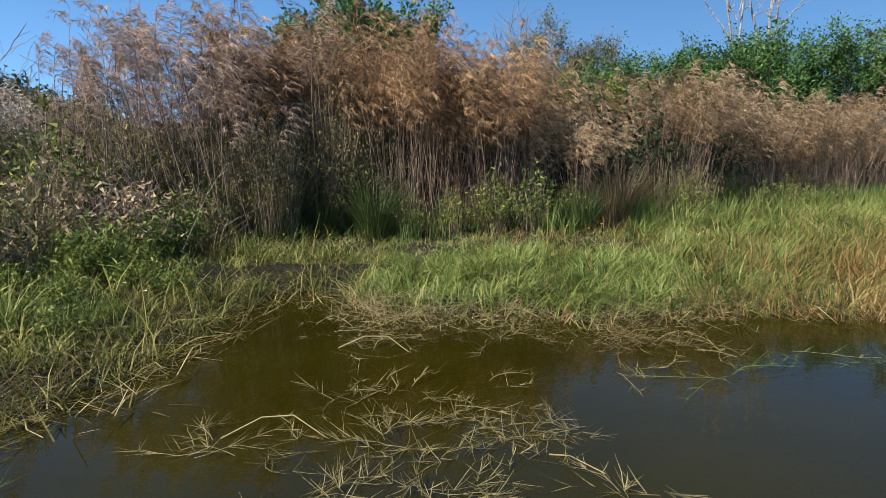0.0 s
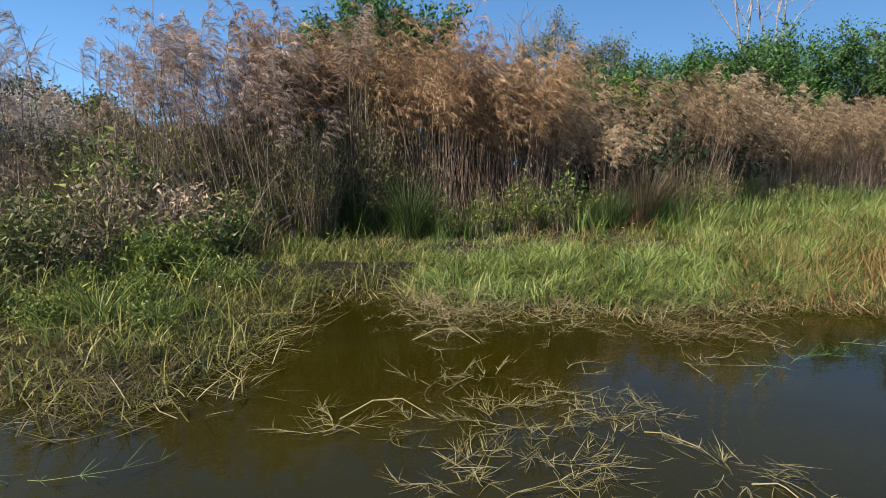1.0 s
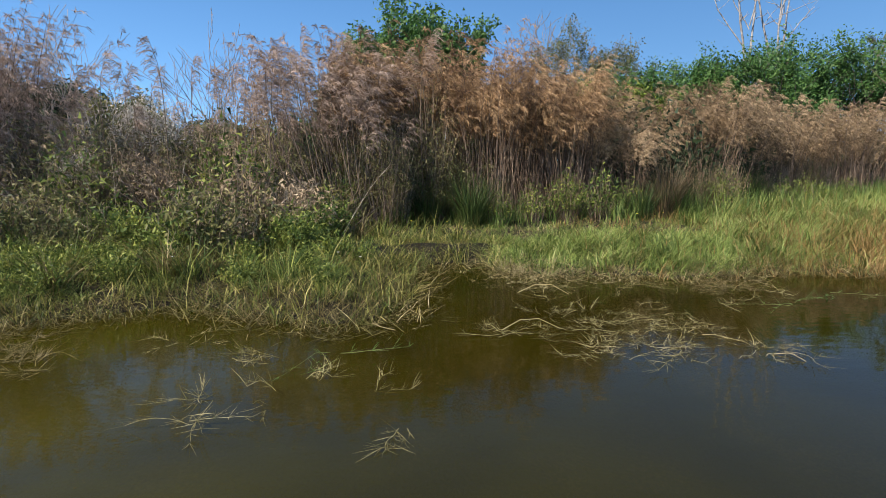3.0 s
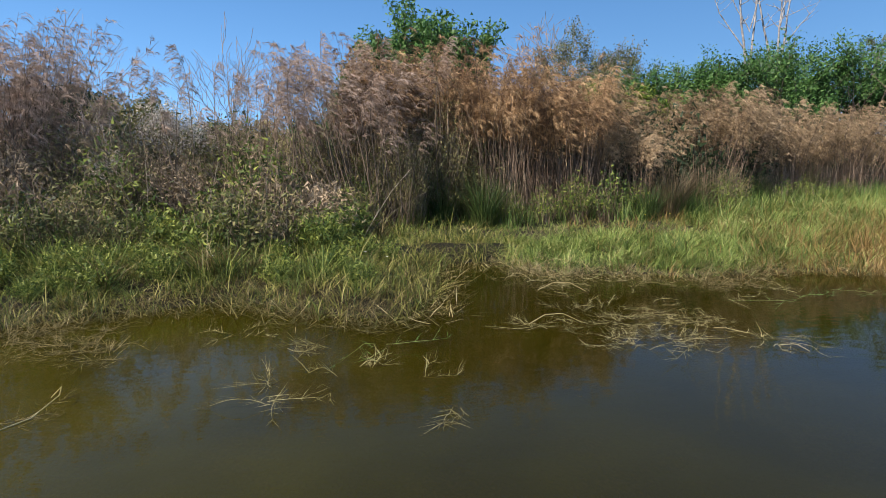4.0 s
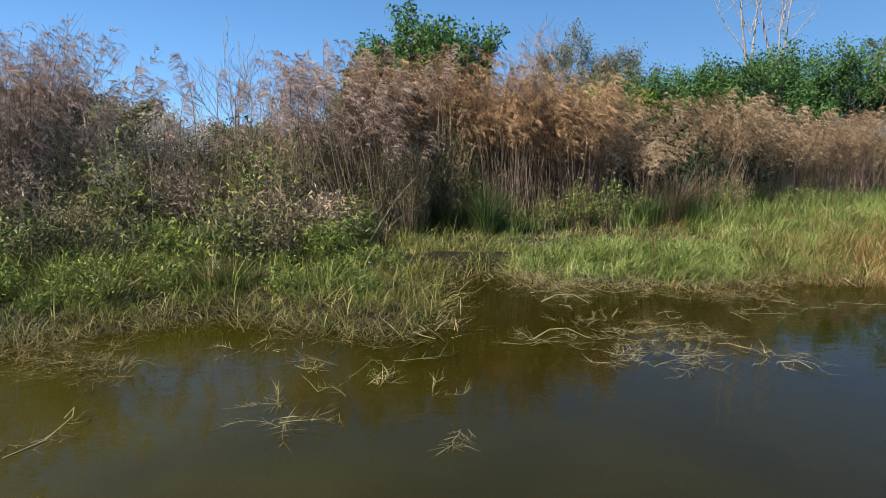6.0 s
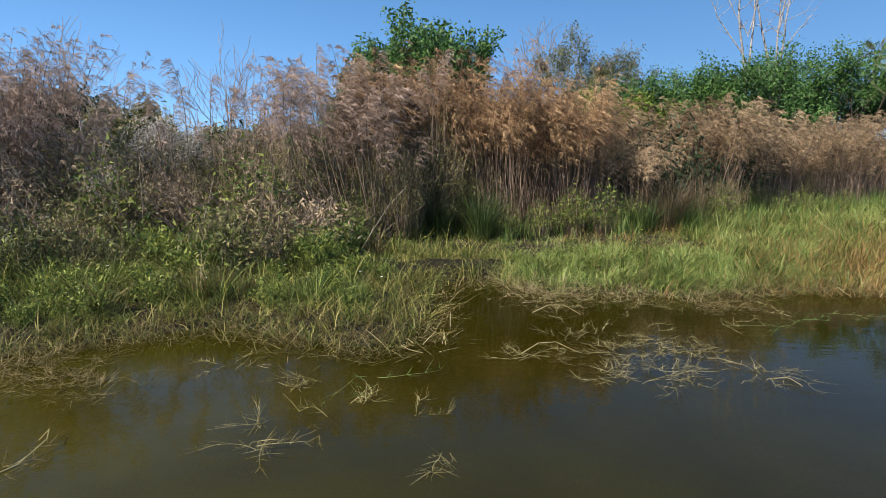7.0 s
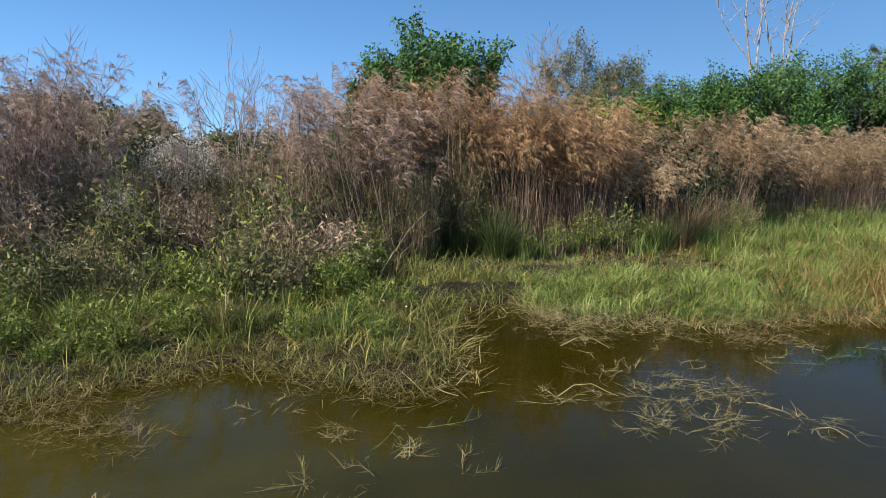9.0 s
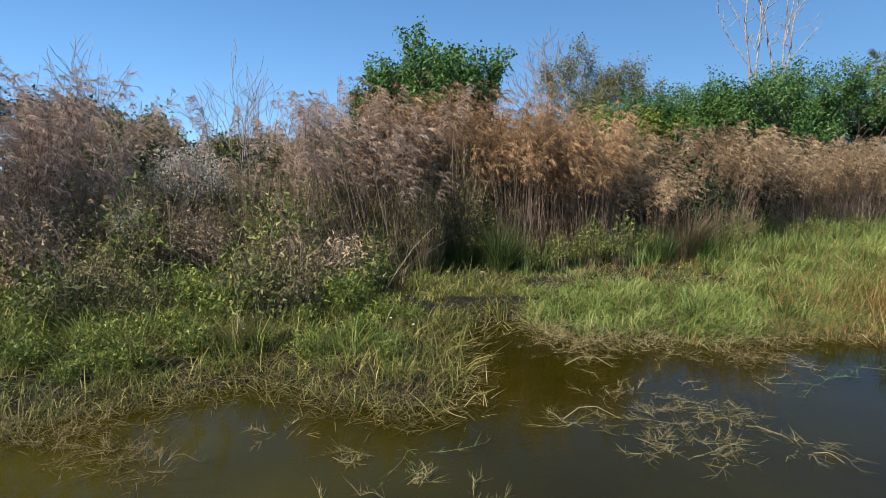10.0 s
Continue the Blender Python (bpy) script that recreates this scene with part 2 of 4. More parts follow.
# ---- mesh helpers ----
class Sheaf:
    """Collects strips and tubes for one mesh."""

    def __init__(self):
        self.v, self.q, self.t, self.n = [], [], [], 0

    def strips(self, line, width, side):
        """line (n, k, 3), width (n, k) or (k,), side (n, 3): ribbons along the lines."""
        n, k = line.shape[:2]
        if n == 0:
            return
        w = np.broadcast_to(width, (n, k))[..., None] * 0.5 * side[:, None, :]
        v = np.stack([line - w, line + w], 2).reshape(-1, 3)
        base = self.n + (np.arange(n) * 2 * k)[:, None] + 2 * np.arange(k - 1)[None]
        q = np.stack([base, base + 1, base + 3, base + 2], -1).reshape(-1, 4)
        self.v.append(v), self.q.append(q)
        self.n += len(v)

    def spikes(self, base, tip, width, side):
        """One thin triangle from every base to its tip."""
        w = 0.5 * width * side
        v = np.stack([base - w, base + w, tip], 1).reshape(-1, 3)
        self.t.append(self.n + np.arange(len(v)).reshape(-1, 3))
        self.v.append(v)
        self.n += len(v)

    def tube(self, line, radius, sides=5):
        line, radius = np.asarray(line, float), np.asarray(radius, float)
        k = len(line)
        d = np.gradient(line, axis=0)
        d /= np.linalg.norm(d, axis=1)[:, None] + 1e-9
        ref = np.where(np.abs(d[:, 2:3]) > 0.95, [[1.0, 0, 0]], [[0, 0, 1.0]])
        a = np.cross(d, ref)
        a /= np.linalg.norm(a, axis=1)[:, None] + 1e-9
        b = np.cross(d, a)
        th = np.arange(sides) * 2 * np.pi / sides
        ring = a[:, None] * np.cos(th)[None, :, None] + b[:, None] * np.sin(th)[None, :, None]
        v = (line[:, None] + ring * radius[:, None, None]).reshape(-1, 3)
        i = self.n + (np.arange(k - 1) * sides)[:, None] + np.arange(sides)[None]
        j = self.n + (np.arange(k - 1) * sides)[:, None] + (np.arange(sides)[None] + 1) % sides
        self.v.append(v), self.q.append(np.stack([i, j, j + sides, i + sides], -1).reshape(-1, 4))
        self.n += len(v)

    def mesh(self, name, material):
        me = bpy.data.meshes.new(name)
        v = np.concatenate(self.v)
        q = np.concatenate(self.q) if self.q else np.zeros((0, 4), int)
        t = np.concatenate(self.t) if self.t else np.zeros((0, 3), int)
        me.vertices.add(len(v))
        me.vertices.foreach_set("co", v.astype(np.float32).ravel())
        me.loops.add(q.size + t.size)
        me.loops.foreach_set("vertex_index", np.concatenate([q.ravel(), t.ravel()]).astype(np.int32))
        me.polygons.add(len(q) + len(t))
        me.polygons.foreach_set("loop_start", np.concatenate([np.arange(len(q)) * 4, q.size + np.arange(len(t)) * 3]).astype(np.int32))
        me.update(calc_edges=True)
        me.materials.append(material)
        return me

    def object(self, name, material, parent=None, label=""):
        ob = new(name, self.mesh(name, material))
        if parent is not None:
            ob.parent = parent
        return tagged(ob, label)


def thing(name, label, category, group="", kind=""):
    return tagged(new(name), label, category, group, kind)


def unit(v):
    return v / (np.linalg.norm(v, axis=-1, keepdims=True) + 1e-9)


def blades(sheaf, rng, root, length, width, lean=0.35, droop=0.35, segs=3, wind=(0.0, 0.0), az=None, flat=False):
    """Grass blades from their roots: they lean out, bow over and taper."""
    n = len(root)
    if n == 0:
        return
    az = rng.uniform(0, 2 * np.pi, n) if az is None else az
    out = np.stack([np.cos(az), np.sin(az), np.zeros(n)], 1)
    tilt = np.clip(rng.normal(lean, 0.22, n), 0.2, 1.6) if flat else np.abs(rng.normal(0, lean, n))
    length = np.broadcast_to(length, n)
    s = np.linspace(0, 1, segs + 1)
    bow = droop * rng.uniform(0.2, 1.2, n)
    hor = np.sin(tilt)[:, None] * s + bow[:, None] * s ** 2
    ver = np.cos(tilt)[:, None] * s - 0.55 * bow[:, None] * s ** 2.4
    line = root[:, None] + length[:, None, None] * (hor[..., None] * out[:, None] + ver[..., None] * np.array([0, 0, 1.0]))
    line += length[:, None, None] * (s ** 1.7)[None, :, None] * np.array([wind[0], wind[1], 0.0])
    turn = az + np.pi / 2 + rng.normal(0, 0.5, n)
    side = np.stack([np.cos(turn), np.sin(turn), np.zeros(n)], 1)
    taper = np.interp(s, [0, 0.35, 1], [0.75, 1.0, 0.12])
    sheaf.strips(line, np.broadcast_to(width, n)[:, None] * taper[None], side)


def swirl(rng, root, scale, seed, loose=0.9):
    """Directions in which neighbouring blades lie the same way."""
    x, y = root[:, 0], root[:, 1]
    a = 2.2 * np.sin(scale * x + seed) + 2.0 * np.cos(scale * 1.2 * y + 1.7 * seed) + 1.1 * np.sin(scale * 2.1 * (x + 0.6 * y))
    return a - 1.2 + rng.normal(0, loose, len(root))


def tufted(rng, root, each, radius):
    """Several blades from every root."""
    p = np.repeat(root, each, 0)
    p[:, :2] += rng.normal(0, radius, (len(p), 2))
    return p


# ---- ground and water ----
SHORE = np.array([(-700, -4), (-60, -2), (-20, 1.0), (-11, 2.2), (-8.2, 2.7), (-7.2, 3.1), (-6.6, 3.6), (-5.8, 3.9), (-5.1, 4.4), (-4.4, 4.15),
                  (-3.8, 3.75), (-3.0, 3.45), (-2.55, 3.7), (-2.42, 5.0), (-2.5, 6.4), (-2.2, 7.25), (-1.45, 7.6), (-1.05, 7.1),
                  (-0.75, 6.5), (0.0, 6.15), (0.8, 6.15), (1.6, 5.8), (2.4, 6.1), (3.2, 6.35), (4.2, 6.15), (5.2, 6.45), (8, 6.6),
                  (14, 7.0), (60, 9), (700, 12)], float)


def shore_distance(x, y):
    """Metres inland from the water's edge; negative over the water."""
    p = np.stack([np.ravel(x), np.ravel(y)], 1)
    best = np.full(len(p), 1e9)
    inside = np.zeros(len(p), bool)
    for a, b in zip(SHORE[:-1], SHORE[1:]):
        ab = b - a
        t = np.clip(((p - a) @ ab) / (ab @ ab), 0, 1)
        best = np.minimum(best, np.linalg.norm(p - a - t[:, None] * ab, axis=1))
        lo, hi = (a, b) if a[0] < b[0] else (b, a)
        hit = (p[:, 0] >= lo[0]) & (p[:, 0] < hi[0])
        ys = lo[1] + (p[:, 0] - lo[0]) / max(hi[0] - lo[0], 1e-6) * (hi[1] - lo[1])
        inside ^= hit & (p[:, 1] > ys)
    return (np.where(inside, best, -best)).reshape(np.shape(x))


def ground_z(x, y):
    x, y = np.asarray(x, float), np.asarray(y, float)
    d = shore_distance(x, y)
    z = np.interp(d, [-12, -4, -1.2, 0, 0.5, 1.6, 4, 8, 20, 200], [-1.4, -0.8, -0.28, -0.01, 0.05, 0.16, 0.34, 0.52, 0.6, 0.8])
    wob = 0.03 * np.sin(2.1 * x + 0.6 * y) * np.sin(1.7 * y - 0.4 * x) + 0.02 * np.sin(5.3 * x + 1.3) * np.sin(4.7 * y)
    z = z + wob * np.clip(d / 0.8, 0, 1)
    # an added low muddy mound behind the inlet, standing in for a lying animal
    u = ((x + 2.45) * 0.99 + (y - 8.1) * 0.13) / 1.75
    v = (-(x + 2.45) * 0.13 + (y - 8.1) * 0.99) / 0.5
    return z + 0.15 * np.exp(-(u ** 4) - v ** 2)


def spaced(lo, hi, step, far):
    core = np.arange(lo, hi + step / 2, step)
    g = step * 1.35 ** np.arange(1, 60)
    up = hi + np.cumsum(g)
    dn = lo - np.cumsum(g)
    return np.concatenate([dn[dn > -far][::-1], core, up[up < far]])


gx, gy = spaced(-13, 14, 0.2, 900), spaced(1, 17, 0.2, 900)
GX, GY = np.meshgrid(gx, gy)
GZ = ground_z(GX, GY)
gv = np.stack([GX, GY, GZ], -1).reshape(-1, 3)
rows_n, cols_n = GX.shape
gi = (np.arange(rows_n - 1)[:, None] * cols_n + np.arange(cols_n - 1)[None]).ravel()
sheet = Sheaf()
sheet.v, sheet.q, sheet.n = [gv], [np.stack([gi, gi + 1, gi + cols_n + 1, gi + cols_n], 1)], len(gv)
ground = tagged(sheet.object("ground", GROUND), "dark wet muddy bank with rotting litter", "ground", kind="structure")
ground.data.polygons.foreach_set("use_smooth", np.ones(len(ground.data.polygons), bool))
pond = Sheaf()
pond.v, pond.q, pond.n = [np.array([(-900, -900, 0), (900, -900, 0), (900, 30, 0), (-900, 30, 0)], float)], [np.array([[0, 1, 2, 3]])], 4
tagged(pond.object("water", WATER), "still brown silty pond water mirroring sky and reeds", "water", kind="structure")


def scatter(rng, x0, x1, y0, y1, per_m2, keep=None):
    n = int((x1 - x0) * (y1 - y0) * per_m2)
    x, y = rng.uniform(x0, x1, n), rng.uniform(y0, y1, n)
    d = shore_distance(x, y)
    ok = np.ones(n, bool) if keep is None else keep(x, y, d, rng.uniform(0, 1, n))
    x, y = x[ok], y[ok]
    return np.stack([x, y, ground_z(x, y) - 0.01], 1)


# oval over the added mound, about 1 at its edge
def added_mound(x, y):
    u = ((x + 2.45) * 0.99 + (y - 8.1) * 0.13) / 1.65
    v = (-(x + 2.45) * 0.13 + (y - 8.1) * 0.99) / 0.42
    return u ** 2 + v ** 2


def clumpy(x, y, scale, seed):
    return 0.5 + 0.25 * (np.sin(scale * x + seed) * np.cos(scale * 1.3 * y + seed * 2) + np.sin(scale * 0.63 * (x + y) + seed * 3) * np.cos(scale * 1.9 * (x - y) - seed))


def back_edge(x):
    """Where the open grass ends and the tall stand begins."""
    return np.interp(x, [-12, -8, -5, -3, -1, 0.5, 2, 4, 7, 10, 14, 20], [8.0, 8.6, 9.6, 10.4, 10.3, 10.2, 10.4, 11.2, 12.8, 14.6, 16.6, 18]) + 0.35 * np.sin(2.3 * np.asarray(x)) + 0.25 * np.sin(5.1 * np.asarray(x) + 1)


# ---- bank grass ----
rng = np.random.default_rng(11)
g = Sheaf()
rt = scatter(rng, -1.2, 16, 5.7, 16, 190, lambda x, y, d, u: (d > -0.02) & (y < back_edge(x) + 0.5) & (added_mound(x, y) > 1.1)
             & (u < np.clip(1.0 - 0.26 * (x - 2.7) * np.exp(-np.maximum(d - 0.9, 0) / 1.3), 0.14, 1)) & (u < np.clip(0.35 + d, 0, 1)) & ~((x < 3.4) & (y > 9.15 + 0.25 * np.sin(3 * x)) & (u > 0.07)))
az = np.repeat(swirl(rng, rt, 1.6, 0.7, 0.8), 4) + rng.normal(0, 0.9, 4 * len(rt))
hgt = np.repeat(np.interp(rt[:, 0], [-1, 1, 5, 12], [0.31, 0.34, 0.38, 0.46]) * np.where(rt[:, 0] < 3.4, np.interp(rt[:, 1], [8.3, 9.3], [1, 0.55]), 1.0) * (0.35 + 1.15 * clumpy(rt[:, 0], rt[:, 1], 2.9, 1.0)), 4)
rt = tufted(rng, rt, 4, 0.05)
blades(g, rng, rt, hgt * rng.uniform(0.6, 1.4, len(rt)), rng.uniform(0.010, 0.019, len(rt)), 0.7, 0.9, 2, (0.04, -0.05), az)
tagged(g.object("bank_grass", GREEN), "bright green tangled grass along the pond bank", "grass", kind="stuff")

g = Sheaf()
rt = scatter(rng, 0.5, 17, 5.6, 16, 150, lambda x, y, d, u: (d > -0.35) & (y < back_edge(x) + 0.3) & (u < np.clip(0.05 + 0.3 * (x - 2.7) * np.exp(-np.maximum(d - 0.9, 0) / 1.3), 0.07, 0.98)))
rt = tufted(rng, rt, 4, 0.05)
hgt = np.interp(rt[:, 0], [0, 4, 12], [0.34, 0.46, 0.56]) * rng.uniform(0.5, 1.2, len(rt))
blades(g, rng, rt, hgt, rng.uniform(0.007, 0.012, len(rt)), 0.5, 0.45, 2, (-0.03, -0.06))
tagged(g.object("rusty_sedge", RUST), "rust brown and straw coloured sedge at the water's edge", "sedge", kind="stuff")

g = Sheaf()
rt = scatter(rng, -13, -0.9, 2.2, 11, 190, lambda x, y, d, u: (d > -0.16) & (y < back_edge(x) + 0.8) & ((added_mound(x, y) > 1.0) | (u < 0.22)) & ~((x > -3.8) & (y > 9.2) & (u > 0.08)) & (u < np.clip(0.75 + 0.3 * d, 0, 1) * np.clip(2.6 * clumpy(x, y, 2.8, 4.0) - 0.95 + 0.5 * clumpy(x, y, 7.1, 2.0), 0.08, 0.9)))
rt[:, 2] = np.maximum(rt[:, 2], -0.01)
rt = tufted(rng, rt, 4, 0.06)
hgt = np.interp(rt[:, 1], [3, 5, 8, 10], [0.22, 0.38, 0.5, 0.5]) * (0.15 + 1.6 * clumpy(rt[:, 0], rt[:, 1], 3.4, 2.0)) * np.interp(added_mound(rt[:, 0], rt[:, 1]), [1, 4], [0.45, 1])
blades(g, rng, rt, hgt * rng.uniform(0.4, 1.35, len(rt)), rng.uniform(0.009, 0.017, len(rt)), 0.8, 0.75, 2, (0.02, 0.0))
tagged(g.object("bank_grass", OLIVE), "olive and yellowing rough grass on the muddy bank", "grass", kind="stuff")

g = Sheaf()
rt = scatter(rng, -12, 17, 8, 19, 70, lambda x, y, d, u: (y > back_edge(x) + np.where((x > -4) & (x < 3.4), 0.35, -0.6)) & (y < back_edge(x) + 2.6) & (u < 0.35 + 0.65 * clumpy(x, y, 1.5, 7.0)))
rt = tufted(rng, rt, 3, 0.06)
blades(g, rng, rt, rng.uniform(0.25, 0.8, len(rt)), rng.uniform(0.012, 0.020, len(rt)), 0.3, 0.4, 3)
tagged(g.object("undergrowth", SEDGE), "dark green grass undergrowth at the foot of the reeds", "grass", kind="stuff")

g = Sheaf()
rt = scatter(rng, -12.5, -3.9, 5.8, 10, 34, lambda x, y, d, u: (y > 6.0 + 0.28 * (x + 9)) & (y < back_edge(x) + 0.8) & (added_mound(x, y) > 2.5) & (u < 0.3 + 0.7 * clumpy(x, y, 2.1, 3.0)))
rt = tufted(rng, rt, 5, 0.07)
blades(g, rng, rt, rng.uniform(0.25, 0.7, len(rt)), rng.uniform(0.009, 0.016, len(rt)), 0.6, 0.7, 3)
tagged(g.object("tall_bank_grass", OLIVE), "tall rough olive grass among the weeds", "grass", kind="stuff")

# straw laid down along the edge of the water
g = Sheaf()
rt = scatter(rng, -8.5, 14, 2.4, 8.3, 230, lambda x, y, d, u: (d > -0.55) & (d < 0.75) & (u < np.where(x < -2.3, 0.32, 1.0) * np.exp(-((d - 0.05) / 0.38) ** 2)) & ~((x > -2.3) & (x < -1.1) & (u > 0.35)))
rt[:, 2] = np.maximum(rt[:, 2], -0.01)
blades(g, rng, rt, rng.uniform(0.12, 0.42, len(rt)), rng.uniform(0.006, 0.011, len(rt)), 1.32, 0.1, 2, flat=True)
rt = scatter(rng, -1.3, 4.2, 5.6, 8.4, 330, lambda x, y, d, u: (d > -0.15) & (d < 0.6) & (clumpy(x, y, 2.4, 5.0) > 0.38 + 0.25 * u))
blades(g, rng, rt, rng.uniform(0.2, 0.5, len(rt)), rng.uniform(0.006, 0.012, len(rt)), 1.0, 0.5, 3, az=rng.normal(-1.6, 0.8, len(rt)), flat=True)
tagged(g.object("straw_litter", STRAW), "bleached straw lodged along the waterline", "straw", kind="stuff")
g = Sheaf()
rt = scatter(rng, -10, 14, 2.2, 12, 330, lambda x, y, d, u: (d > -0.6) & (d < 7) & (u < np.where(x < -2.3, 1.6, 0.9) * np.clip(np.exp(-((d - 0.1) / 0.5) ** 2) + 0.15, 0, 1)))
rt[:, 2] = np.maximum(rt[:, 2], -0.015)
blades(g, rng, rt, rng.uniform(0.12, 0.45, len(rt)), rng.uniform(0.008, 0.014, len(rt)), 1.36, 0.06, 2, flat=True)
tagged(g.object("dead_litter", LITTER), "dark rotting stalks matted on the mud", "litter", kind="stuff")

g = Sheaf()
rt = tufted(rng, scatter(rng, -11, -2.3, 2.2, 8.0, 90, lambda x, y, d, u: (d > -0.3) & (d < 0.7) & (u < 0.25 + 0.75 * clumpy(x, y, 4.3, 6.0))), 5, 0.07)
rt[:, 2] = np.maximum(rt[:, 2], -0.03)
blades(g, rng, rt, rng.uniform(0.1, 0.4, len(rt)), rng.uniform(0.006, 0.010, len(rt)), 0.8, 0.6, 2, az=np.repeat(rng.normal(-1.5, 1.1, len(rt) // 5), 5) + rng.normal(0, 0.5, len(rt)))
tagged(g.object("dead_fringe", DEADMAT), "brown dead grass fringe bent over the water's edge", "grass", kind="stuff")


# ---- dry plume reeds ----
def reed_clump(seed, stems, height, spread, plume_mat, tilt=(0.0, 0.0), tufts=10, twigs=13, fluff=0.5, label="", low=0.66, sway=0.11, stem_mat=None, reach=1.0, extra=2.0):
    """A clump of dry stalks whose upper parts carry drooping feathery tufts."""
    r = np.random.default_rng(seed)
    st, pl, lf = Sheaf(), Sheaf(), Sheaf()
    s = np.linspace(0, 1, 6)
    for _ in range(stems):
        h = height * r.uniform(low, 1.06)
        a, rad = r.uniform(0, 2 * np.pi), spread * math.sqrt(r.uniform())
        root = np.array([rad * math.cos(a), rad * math.sin(a), -0.05])
        lean = np.array([tilt[0] + r.normal(0, sway), tilt[1] + r.normal(0, sway)]) + 0.13 * root[:2] / spread
        nod = np.array([r.normal(0.05, 0.07), r.normal(0, 0.06)])
        line = np.zeros((6, 3))
        line[:, :2] = root[:2] + h * (s[:, None] * lean + (s ** 4)[:, None] * nod)
        line[:, 2] = root[2] + h * s * (1 - 0.5 * float(lean @ lean)) - 0.04 * h * s ** 5
        st.tube(line, np.interp(s, [0, 0.6, 1], [0.009, 0.007, 0.003]), 3)
        # arching tufts, longest in the middle of the head
        u = np.linspace(1 - fluff, 1.0, tufts) + r.normal(0, 0.03, tufts)
        u = np.clip(u, 0.1, 1.0)
        at = np.stack([np.interp(u, s, line[:, i]) for i in range(3)], 1)
        az = r.uniform(0, 2 * np.pi, tufts)
        blen = reach * h * np.interp(u, [1 - fluff, 1 - 0.5 * fluff, 1.0], [0.05, 0.095, 0.06]) * r.uniform(0.6, 1.4, tufts)
        out = unit(np.stack([np.cos(az) + 0.35, np.sin(az), 0.75 + 0.9 * (u - 0.5)], 1))
        sag = np.array([-0.16, 0.0, 0.72])
        k = np.array([0, 0.4, 0.75, 1.0])
        bl = at[:, None] + blen[:, None, None] * (k[None, :, None] * out[:, None] - (k ** 2)[None, :, None] * sag)
        pl.strips(bl, np.array([0.006, 0.006, 0.005, 0.003]), unit(np.cross(out, r.normal(0, 1, (tufts, 3)))))
        w = r.uniform(0.12, 1.0, (tufts, twigs))
        p0 = at[:, None] + blen[:, None, None] * (w[..., None] * out[:, None] - (w ** 2)[..., None] * sag)
        tang = unit(out[:, None] - 2 * w[..., None] * sag)
        dr = unit(tang + r.normal(0, 0.33, (tufts, twigs, 3)) + np.array([0.08, 0, -0.42])).reshape(-1, 3)
        p0 = p0.reshape(-1, 3) + r.normal(0, 0.015, (tufts * twigs, 3))
        ln = r.uniform(0.07, 0.2, (len(p0), 1))
        pl.spikes(p0, p0 + dr * ln, 0.0118, unit(np.cross(dr, r.normal(0, 1, (len(p0), 3)))))
        # withered leaves hanging on the lower stalk
        m = 8
        u = r.uniform(0.08, 0.7, m)
        at = np.stack([np.interp(u, s, line[:, i]) for i in range(3)], 1)
        blades(lf, r, at, r.uniform(0.12, 0.38, m), 0.009, 0.7, 0.9, 2)
    # shorter bare stalks between
    for _ in range(int(extra * stems)):
        h = height * r.uniform(0.25, 0.6)
        a, rad = r.uniform(0, 2 * np.pi), spread * 1.15 * math.sqrt(r.uniform())
        k = np.linspace(0, 1, 3)[:, None]
        way = np.array([r.normal(0, 0.16), r.normal(0, 0.16), 1.0])
        st.tube(np.array([[rad * math.cos(a), rad * math.sin(a), -0.05]]) + k * way * h, [0.006, 0.005, 0.003], 3)
    c = thing("reed_clump", label, "reeds", "dry reeds on the bank")
    tagged(st.object("stalk", stem_mat or STEM_BROWN, c, "thin brown dry stalks"), kind="stuff")
    tagged(pl.object("plume", plume_mat, c, "feathery dry seed heads"), kind="stuff")
    tagged(lf.object("leaf", BRUSH, c, "withered hanging leaves"), kind="stuff")
    return c


placed = set()


def reed_height(x):
    """Mean height of the tallest reeds along the bank."""
    return float(np.interp(x, [-4.8, -3, -1, 0.5, 1.5, 2.6, 4.3, 6, 9, 16], [4.35, 4.3, 4.1, 3.9, 3.4, 3.3, 3.65, 3.4, 3.1, 3.05]))


def stand(protos, rng, count, area, tall=(0.9, 1.1), keep=None, turn=25, sink=0.0, base=0.0):
    """Sets copies of the clumps over an area, each turned and sized a little differently."""
    (x0, x1), (y0, y1) = area
    made = 0
    for _ in range(count * 8):
        if made == count:
            break
        x, y = rng.uniform(x0, x1), rng.uniform(y0, y1)
        if keep is not None and not keep(x, y):
            continue
        p = protos[made % len(protos)]
        k = rng.uniform(*tall) * (reed_height(x) / base if base else 1.0)
        m = pose(x, y, float(ground_z(x, y)) - sink, 0, 0, rng.normal(0, turn)) @ Matrix.Diagonal((k, k, k, 1))
        if p.name in placed:
            q = copy_thing(p, m)
            q.matrix_basis = m
        else:
            p.matrix_basis = m
            placed.add(p.name)
        made += 1


